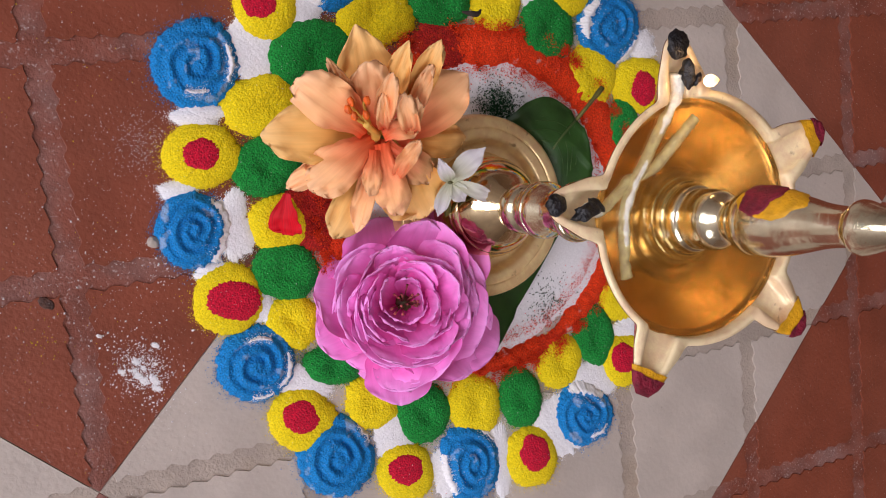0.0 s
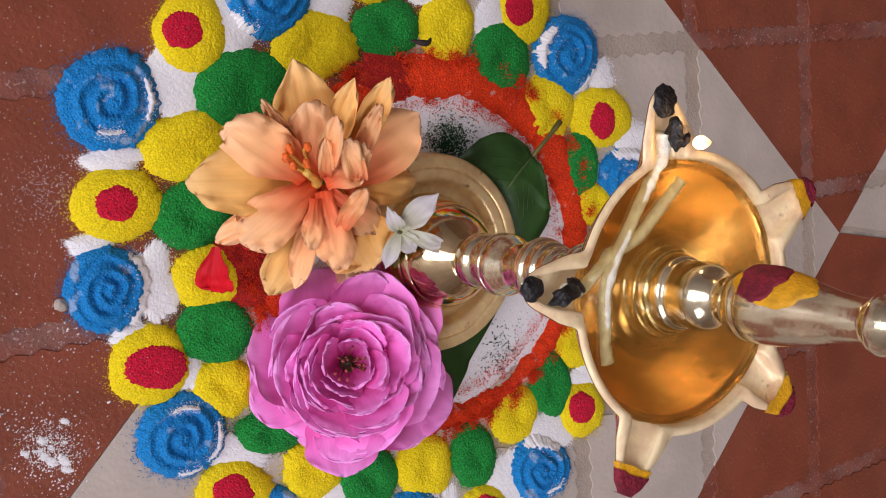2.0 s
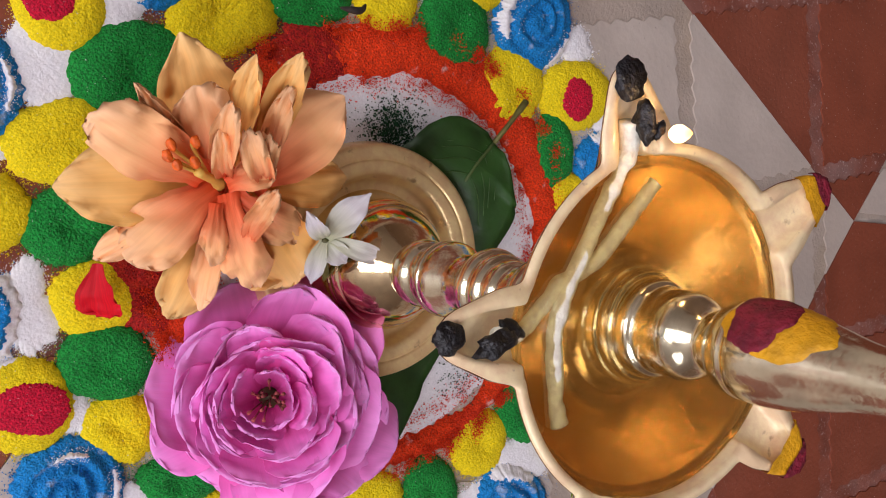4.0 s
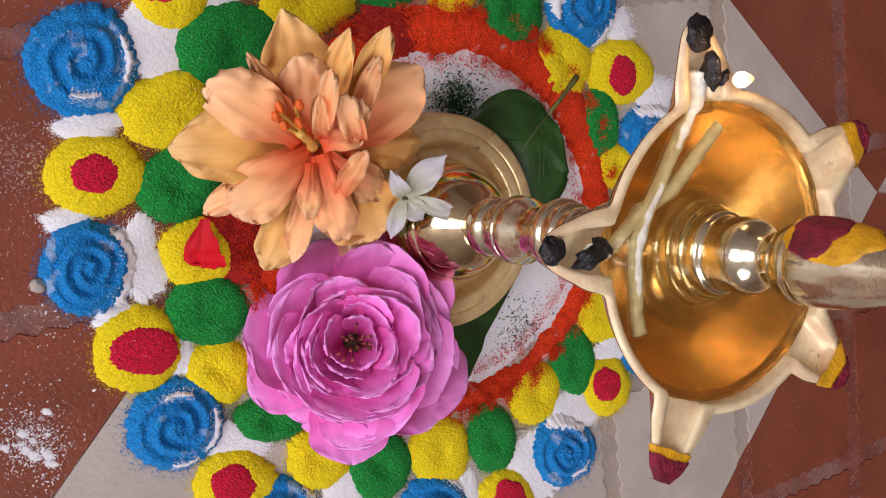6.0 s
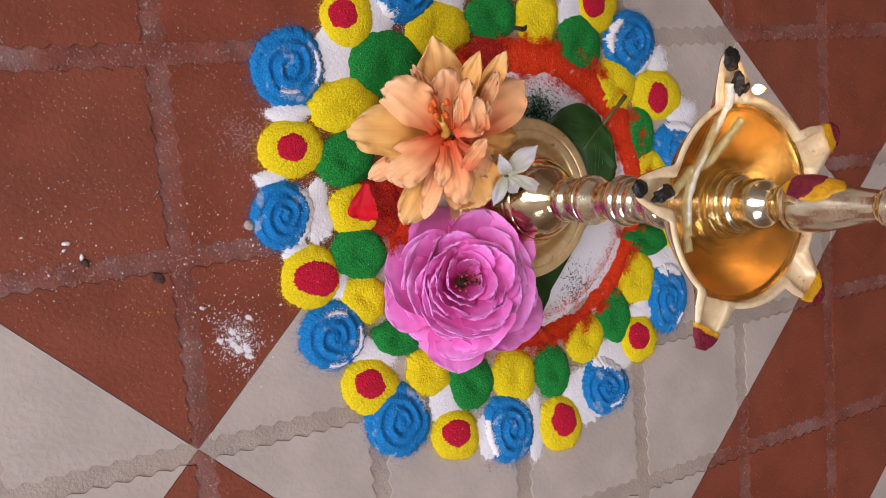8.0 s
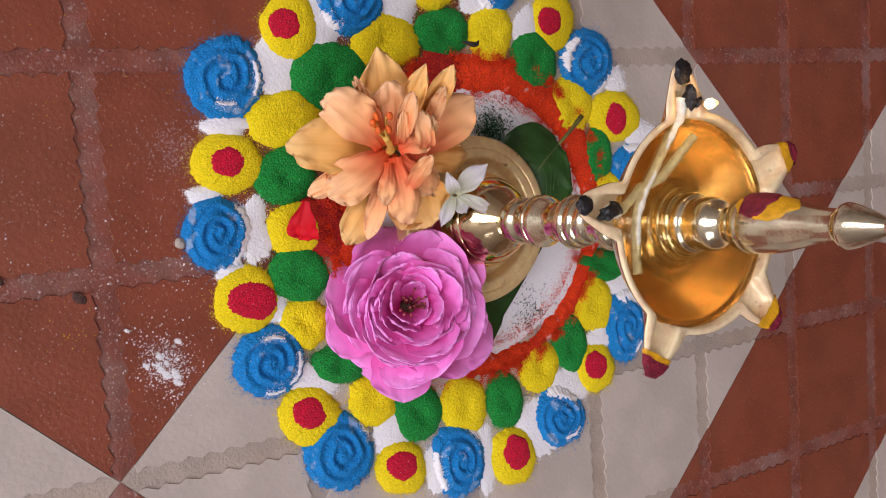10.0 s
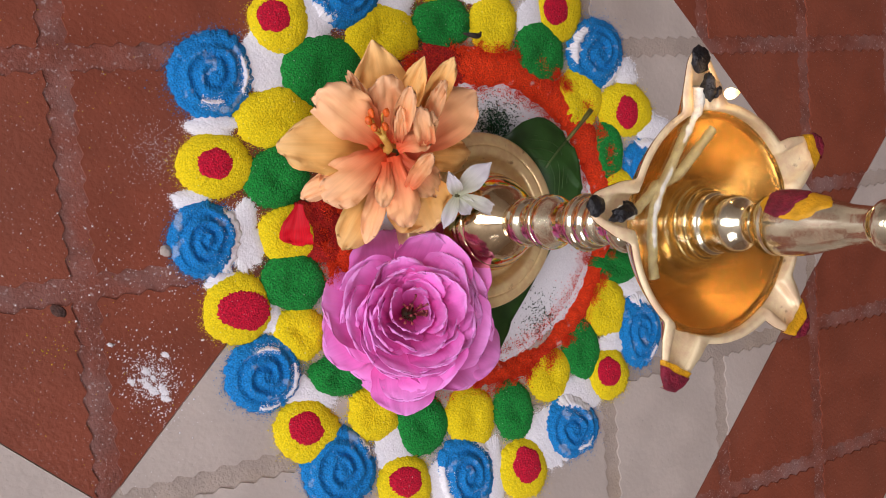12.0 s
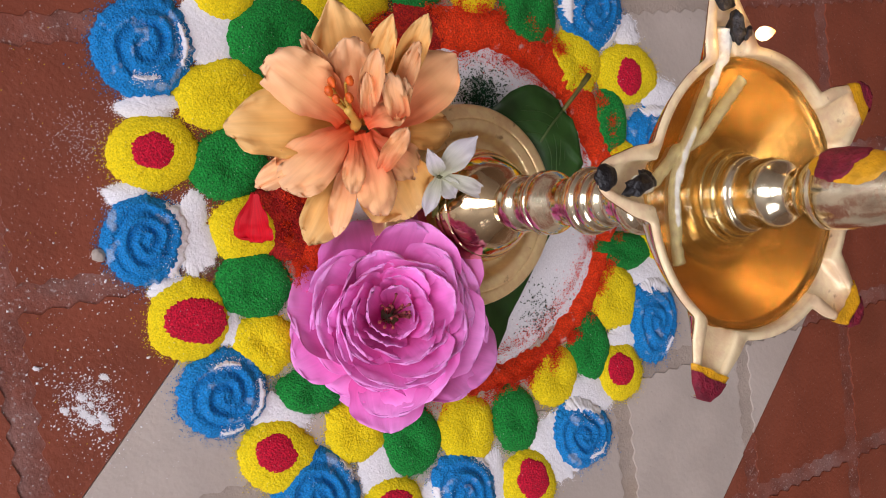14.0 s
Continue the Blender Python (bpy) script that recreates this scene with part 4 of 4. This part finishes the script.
# ---- flowers and leaf ----
def petal(parent, base, tip, width, mat, bulge=0.004, cup=0.3, ruffle=0.0006, seed=0, up=(0, 0, 1), blunt=0.55, root=0.18, name="petal", label="", droop=0.0, twist=0.0, fold=0.0, n=15, m=13, notch=0.0, peak=0.62):
    """A petal as a thin closed sheet from base to tip; its UV runs across and along."""
    base, tip, up = Vector(base), Vector(tip), Vector(up).normalized()
    along = tip - base
    length = along.length
    d = along.normalized()
    side = d.cross(up)
    side = side.normalized() if side.length > 1e-4 else Vector((1, 0, 0))
    up = side.cross(d)
    grid = []
    for i in range(n):
        s = 1 - (1 - i / (n - 1)) ** 1.7
        rise = math.sin(math.pi / 2 * min(1, s / peak)) ** 0.8
        fall = max(0.0, 1 - max(0.0, (s - peak) / (1 - peak)) ** 2.2) ** blunt
        half = width / 2 * max(root * (1 - s), rise * fall, 0.16 * s) + 0.00015
        row = []
        for k in range(m):
            w = -1 + 2 * k / (m - 1)
            q = Vector((w * 1.4, s * 2.2, seed * 1.73))
            c = base + d * (length * s * (1 - 0.10 * abs(w) ** 2.2 * s - notch * (1 - abs(w)) * s))
            c = c + up * (bulge * math.sin(math.pi * s) - droop * s * s)
            a = twist * s
            c = c + (side * math.cos(a) + up * math.sin(a)) * (half * w * (1 + 0.10 * noise.noise(q * 2)))
            edge = abs(w) ** 1.5 * s ** 0.6
            lift = cup * half * (w * w) * (1 - 0.4 * s) + fold * half * abs(w) + min(1, half / (0.3 * width)) * ruffle * 3 * (noise.noise(q * 2.3) * (0.4 + edge) + 0.8 * noise.noise(q * 5) * edge + 0.6 * noise.noise(q * 4.1) * s ** 3)
            c = c + up * lift
            row.append(c)
        grid.append(row)
    verts, faces, uvs = [], [], []
    for layer in (0, 1):
        for i in range(n):
            for k in range(m):
                gx = grid[min(i + 1, n - 1)][k] - grid[max(i - 1, 0)][k]
                gy = grid[i][min(k + 1, m - 1)] - grid[i][max(k - 1, 0)]
                nv = gx.cross(gy)
                nv = nv.normalized() if nv.length > 0 else up
                thick = 0.00011 if (0 < i < n - 1 and 0 < k < m - 1) else 0.00004
                verts.append(grid[i][k] + nv * (thick if layer == 0 else -thick))
                uvs.append((k / (m - 1), i / (n - 1)))
    top = n * m
    for i in range(n - 1):
        for k in range(m - 1):
            a, b, c, e = i * m + k, i * m + k + 1, (i + 1) * m + k + 1, (i + 1) * m + k
            faces.append((a, e, c, b))
            faces.append((top + a, top + b, top + c, top + e))
    loop = [k for k in range(m)] + [i * m + m - 1 for i in range(1, n)] + [(n - 1) * m + k for k in range(m - 2, -1, -1)] + [i * m for i in range(n - 2, 0, -1)]
    for a, b in zip(loop, loop[1:] + loop[:1]):
        faces.append((a, b, top + b, top + a))
    ob = raw(name, verts, faces, mat, parent, label)
    rim = {frozenset((a + t, b + t)) for a, b in zip(loop, loop[1:] + loop[:1]) for t in (0, top)}
    for e in ob.data.edges:
        if frozenset(e.vertices) in rim:
            e.use_edge_sharp = True
    layer = ob.data.uv_layers.new(name="UVMap")
    for lp in ob.data.loops:
        layer.data[lp.index].uv = uvs[lp.vertex_index]
    return ob


# the peach hibiscus lies on the powder beside the lamp
hibiscus = tagged(empty("hibiscus_flower", 0, 0, 0), "double peach-orange hibiscus with ruffled petals, lying on the powder", "flower")


def hib(base, tip, width, mat=PEACH, **k):
    k.setdefault("seed", hib.count)
    k.setdefault("up", (-0.38, -0.24, 0.9))
    k["blunt"] = k.get("blunt", 0.55) * 0.48
    k["ruffle"] = k.get("ruffle", 0.0009) * 1.7
    k.setdefault("root", 0.5)
    k.setdefault("peak", 0.7)
    k.setdefault("twist", (0.3, -0.25, 0.1, -0.4, 0.2)[hib.count % 5])
    hib.count += 1
    return petal(hibiscus, base, tip, width, mat, **k)


hib.count = 1
THROAT = (-0.0035, 0.1633, 0.024)
hib((-0.0003, 0.1673, 0.0180), (-0.0371, 0.1877, 0.0330), 0.0220, AMBER, bulge=0.003, cup=0.25, blunt=0.9, peak=0.5)
hib((-0.0024, 0.1681, 0.0220), (-0.0206, 0.1935, 0.0430), 0.0091, AMBER, bulge=0.003, cup=0.6, blunt=0.9, peak=0.75)
hib((0.0040, 0.1737, 0.0220), (-0.0115, 0.2018, 0.0440), 0.0097, AMBER, bulge=0.003, cup=0.7, blunt=0.6, peak=0.75)
hib((-0.0034, 0.1645, 0.0170), (-0.0366, 0.1379, 0.0160), 0.0231, AMBER, bulge=0.006, cup=0.3, blunt=0.7, peak=0.55, ruffle=0.0011)
hib((0.0044, 0.1645, 0.0150), (0.0103, 0.1251, 0.0120), 0.0145, AMBER, bulge=0.005, cup=-0.3, blunt=0.35, ruffle=0.001)
hib((0.0049, 0.1650, 0.0180), (0.0329, 0.1533, 0.0210), 0.0269, AMBER, bulge=0.005, cup=-0.2, blunt=0.45, ruffle=0.0012)
hib((0.0047, 0.1689, 0.0180), (0.0262, 0.1875, 0.0240), 0.0151, AMBER, bulge=0.004, cup=-0.2, blunt=0.6)
hib((-0.0008, 0.1653, 0.0210), (0.0150, 0.1319, 0.0170), 0.0086, PEACH, bulge=0.004, cup=0.5, blunt=0.35, ruffle=0.0009)
hib((-0.0028, 0.1622, 0.0210), (-0.0179, 0.1280, 0.0190), 0.0091, PEACH, bulge=0.005, cup=-0.4, blunt=0.35)
hib((0.0028, 0.1685, 0.0230), (0.0071, 0.2028, 0.0360), 0.0231, PEACH, bulge=0.005, cup=0.25, blunt=0.8, peak=0.6)
hib((-0.0049, 0.1657, 0.0260), (-0.0278, 0.1776, 0.0400), 0.0151, PEACH, bulge=0.003, cup=-0.25, blunt=0.4)
hib((-0.0047, 0.1618, 0.0260), (-0.0113, 0.1324, 0.0220), 0.0177, PEACH, bulge=0.006, cup=-0.45, blunt=0.3, ruffle=0.0012)
hib((-0.0076, 0.1634, 0.0240), (-0.0383, 0.1639, 0.0400), 0.0081, PEACH, bulge=0.003, cup=0.6, blunt=0.5)
hib((-0.0110, 0.1657, 0.0260), (-0.0399, 0.1688, 0.0420), 0.0052, PEACH, bulge=0.002, cup=0.8, blunt=0.9)
hib((-0.0083, 0.1626, 0.0280), (-0.0433, 0.1564, 0.0410), 0.0177, PEACH, bulge=0.006, cup=-0.35, blunt=0.3, ruffle=0.0009)
hib((0.0041, 0.1736, 0.0280), (-0.0085, 0.1930, 0.0430), 0.0065, PEACH, bulge=0.003, cup=0.8, blunt=0.5)
hib((-0.0016, 0.1618, 0.0280), (0.0225, 0.1464, 0.0240), 0.0134, PEACH, bulge=0.008, cup=-0.6, blunt=0.4, ruffle=0.0011)
hib((0.0009, 0.1626, 0.0280), (0.0241, 0.1654, 0.0260), 0.0129, PEACH, bulge=0.006, cup=-0.5, blunt=0.5)
hib((-0.0029, 0.1580, 0.0300), (0.0078, 0.1445, 0.0280), 0.0075, PEACH, bulge=0.005, cup=-0.7, blunt=0.4)
hib((0.0104, 0.1533, 0.0300), (0.0062, 0.1697, 0.0400), 0.0067, PEACH, bulge=0.003, cup=1.1, blunt=0.3)
hib((-0.0043, 0.1632, 0.0340), (0.0020, 0.1746, 0.0390), 0.0091, PEACH, bulge=0.004, cup=0.5, blunt=0.4, name="petaloid")
hib((-0.0062, 0.1655, 0.0340), (-0.0195, 0.1786, 0.0490), 0.0075, PEACH, bulge=0.003, cup=0.8, blunt=0.6, name="petaloid")
hib((-0.0047, 0.1655, 0.0340), (-0.0176, 0.1715, 0.0460), 0.0047, PEACH, bulge=0.003, cup=0.9, blunt=0.6, name="petaloid")
hib((0.0023, 0.1717, 0.0360), (-0.0121, 0.1754, 0.0480), 0.0071, PEACH, bulge=0.005, cup=0.9, blunt=0.3, name="petaloid")
hib((0.0030, 0.1709, 0.0360), (-0.0064, 0.1785, 0.0470), 0.0060, PEACH, bulge=0.005, cup=-0.9, blunt=0.3, name="petaloid")
for x, y in ((-0.0247, 0.1613), (-0.0239, 0.1585), (-0.0207, 0.1582), (-0.0205, 0.1654), (-0.0175, 0.1613)):
    f = part("stamen", tube(curve_points([THROAT, (-0.0090, 0.1622, 0.034), (x * 0.8 - 0.003, y * 0.8 + 0.0322, 0.043), (x, y, 0.0462)], 14), 0.0005, 8), FILAMENT, hibiscus, "pale yellow stamen")
    lump("anther", (x, y, 0.0468), 0.0012, 0.0017, 0.0012, ANTHER, f, x * 1000, 0.25, "plump orange anther", 60)
part("pistil", tube(curve_points([THROAT, (-0.0065, 0.1628, 0.031), (-0.0141, 0.1607, 0.040)], 12), [0.0018] * 6 + [0.0013] * 6, 10), FILAMENT, hibiscus, "yellow central column")
lump("calyx", (0.0040, 0.1640, 0.0110), 0.0070, 0.0070, 0.0095, STALK, hibiscus, 4, 0.1, "green calyx below the petals")

# the pink rose
rose = tagged(empty("rose_flower", 0.0515, 0.1225, 0.0095, 4, -25, 0), "full-blown pink garden rose with many crowded petals", "flower")
rnd = random.Random(23)
for k in range(10):
    count = (5, 6, 7, 8, 9, 9, 10, 10, 10, 9)[k]
    shift = rnd.uniform(0, 360)
    for j in range(count):
        az = radians(shift + 360 * j / count + rnd.uniform(-24, 24))
        reach = (0.0075 + 0.0037 * k) * rnd.uniform(0.82, 1.10)
        top = 0.0245 - 0.0175 * (k / 9) ** 1.5 + rnd.uniform(-0.0050, 0.0045)
        start = (0.40 - 0.012 * k) * reach
        turn = rnd.uniform(-0.9, 0.9)
        base = Vector((math.cos(az) * start, math.sin(az) * start, 0.0085 - 0.0005 * k))
        tip = Vector((math.cos(az + turn * 0.3) * reach, math.sin(az + turn * 0.3) * reach, top))
        e = math.atan2(tip.z - base.z, reach - start)
        inward = (-math.cos(az) * math.sin(e), -math.sin(az) * math.sin(e), math.cos(e))
        L = (tip - base).length
        petal(rose, base, tip, min(0.95 * reach + 0.006, 0.030) * rnd.uniform(0.72, 1.15), ROSE, bulge=-0.10 * L, cup=0.36 - 0.032 * k + rnd.uniform(-0.12, 0.12), ruffle=0.00040, seed=k * 20 + j, up=inward, blunt=0.22, root=0.55, droop=(0.10 + 0.02 * k) * L, notch=rnd.choice((0.0, 0.0, 0.03, 0.06)), n=17, m=17, peak=0.55, twist=turn * 0.5)
for j in range(18):
    az, r = rnd.uniform(0, 2 * math.pi), rnd.uniform(0.001, 0.005)
    part("stamen", tube([(0.5 * r * math.cos(az), 0.5 * r * math.sin(az), 0.010), (r * math.cos(az), r * math.sin(az), 0.020 + rnd.uniform(0, 0.004)), (1.25 * r * math.cos(az), 1.25 * r * math.sin(az), 0.0225 + rnd.uniform(0, 0.004))], [0.00025, 0.00025, 0.0006], 6), STAMEN, rose, "dark brown stamen")
lump("hip", (0, 0, 0.002), 0.0075, 0.0075, 0.0075, STALK, rose, 9, 0.1, "green rose hip")

# the small white flower against the dome
jasmine = tagged(empty("jasmine_flower", 0, 0, 0), "small white pinwheel jasmine leaning against the brass dome", "flower")
HUB = (0.0289, 0.1687, 0.0300)
for k, (tip, width, bend) in enumerate((((0.0299, 0.1859, 0.0370), 0.0090, 0.002), ((0.0174, 0.1705, 0.0360), 0.0058, 0.002), ((0.0357, 0.1560, 0.0240), 0.0058, 0.003), ((0.0393, 0.1666, 0.0290), 0.0072, 0.002), ((0.0499, 0.1754, 0.0300), 0.0056, 0.004))):
    petal(jasmine, HUB, tip, width, IVORY, bulge=bend, cup=0.3, seed=60 + k, ruffle=0.0004, blunt=0.75, root=0.35, twist=0.3, up=(-0.45, -0.28, 0.85), peak=0.5)
part("tube", tube(curve_points([HUB, (0.0327, 0.1649, 0.0260), (0.0400, 0.1615, 0.0190), (0.0466, 0.1587, 0.0120)], 14), [0.0014] * 9 + [0.0011] * 5, 10), STALK, jasmine, "olive-green flower tube")

# a loose red petal on the yellow dab
red = tagged(empty("red_petal", 0, 0, 0), "loose scarlet petal curled on the yellow powder", "petal")
petal(red, (-0.0146, 0.1278, 0.0125), (-0.0036, 0.1160, 0.0070), 0.0128, SCARLET, bulge=0.002, cup=0.4, seed=91, blunt=0.18, root=0.2, name="blade", peak=0.85, up=(-0.45, -0.28, 0.85))

# the leaf under the lamp's foot
leaf = tagged(empty("betel_leaf", 0.0030, 0.0012, 0), "dark green glossy leaf with pale midrib under the lamp's foot", "leaf")
spine = curve_points([(0.0674, 0.2335, 0.0052), (0.0655, 0.2180, 0.0066), (0.0690, 0.1900, 0.0022), (0.0800, 0.1560, 0.0022), (0.0935, 0.1245, 0.0080)], 30)
bm = bmesh.new()
rows = []
for i, p in enumerate(spine):
    s = i / (len(spine) - 1)
    d = (spine[min(i + 1, 29)] - spine[max(i - 1, 0)])
    d.z = 0
    side = Vector((d.y, -d.x, 0)).normalized()
    half = 0.0255 * math.sin(math.pi * min(1, (s * 0.97 + 0.01) ** 0.74)) ** 0.75 + 0.0004
    row = []
    for k in range(15):
        w = -1 + 2 * k / 14
        under = 1.0 if 0.2 < s < 0.85 else 0.4
        z = p.z + 0.0035 * abs(w) * (1 - under) + 0.0006 * noise.noise(Vector((w * 3, s * 7, 2))) + 0.00035 * math.sin(abs(w) * 9 - s * 26) * abs(w)
        q = p + side * (half * w)
        r = math.hypot(q.x - 0.053, q.y - 0.1725)
        row.append(bm.verts.new((q.x, q.y, max(0.0034, z) if r > 0.042 else 0.0018)))
    rows.append(row)
for a, b in zip(rows, rows[1:]):
    for k in range(14):
        bm.faces.new((a[k], a[k + 1], b[k + 1], b[k]))
bmesh.ops.recalc_face_normals(bm, faces=bm.faces)
bmesh.ops.solidify(bm, geom=bm.faces[:], thickness=0.0003)
blade = part("blade", bm, LEAF, leaf)
part("midrib", tube([p + Vector((0, 0, 0.0005)) for p in spine[:9]], 0.00055, 8), MIDRIB, leaf, "paler midrib")
for k in range(4):
    for sgn in (-1, 1):
        p = spine[1 + 2 * k]
        d = (spine[2 + 2 * k] - spine[2 * k]).normalized()
        side = Vector((d.y, -d.x, 0)).normalized() * sgn
        part("vein", tube(curve_points([p + Vector((0, 0, 0.0004)), p + side * 0.007 + d * 0.004 + Vector((0, 0, 0.0007)), p + side * 0.014 + d * 0.012 + Vector((0, 0, 0.0006))], 8), 0.00016, 6), VEIN, leaf)
part("stalk", tube(curve_points([(0.0674, 0.2335, 0.0058), (0.0672, 0.2420, 0.0080), (0.0676, 0.2520, 0.0085)], 10), [0.0009] * 7 + [0.0012] * 3, 8), STALK, leaf, "short green stalk")

# a dried bract on the yellow dab
bract = part("dried_bract", tube(curve_points([(-0.0005, 0.2325, 0.0060), (0.0020, 0.2335, 0.0085), (0.0045, 0.2355, 0.0085), (0.0050, 0.2385, 0.0070)], 16), [0.0004 + 0.0008 * math.sin(math.pi * k / 15) for k in range(16)], 8), TWIG)
tagged(bract, "tiny dark curled bract on the yellow powder", "debris")

# ---- loose grains, colour by colour ----
for colour, (mat, sets) in GRAINS.items():
    verts, faces, count = [], [], 0
    for pts, low, high in sets:
        n = len(pts)
        size = rng.uniform(low, high, (n, 1, 1)) * rng.uniform(0.6, 1.3, (n, 1, 3))
        ang = rng.uniform(0, 2 * math.pi, n)
        c, s = np.cos(ang), np.sin(ang)
        shape = OCTA[None] * size
        turned = np.stack([c[:, None] * shape[..., 0] - s[:, None] * shape[..., 2], shape[..., 1], s[:, None] * shape[..., 0] + c[:, None] * shape[..., 2]], -1)
        verts.append((pts[:, None] + turned).reshape(-1, 3))
        faces.append((OCTA_FACES[None] + 6 * (count + np.arange(n))[:, None, None]).reshape(-1, 3))
        count += n
    ob = raw("powder_grains", np.concatenate(verts).tolist(), np.concatenate(faces).tolist(), mat, smooth=False)
    tagged(ob, "loose scattered grains of " + colour.replace("_", " ") + " on the tiles", "powder", kind="stuff")
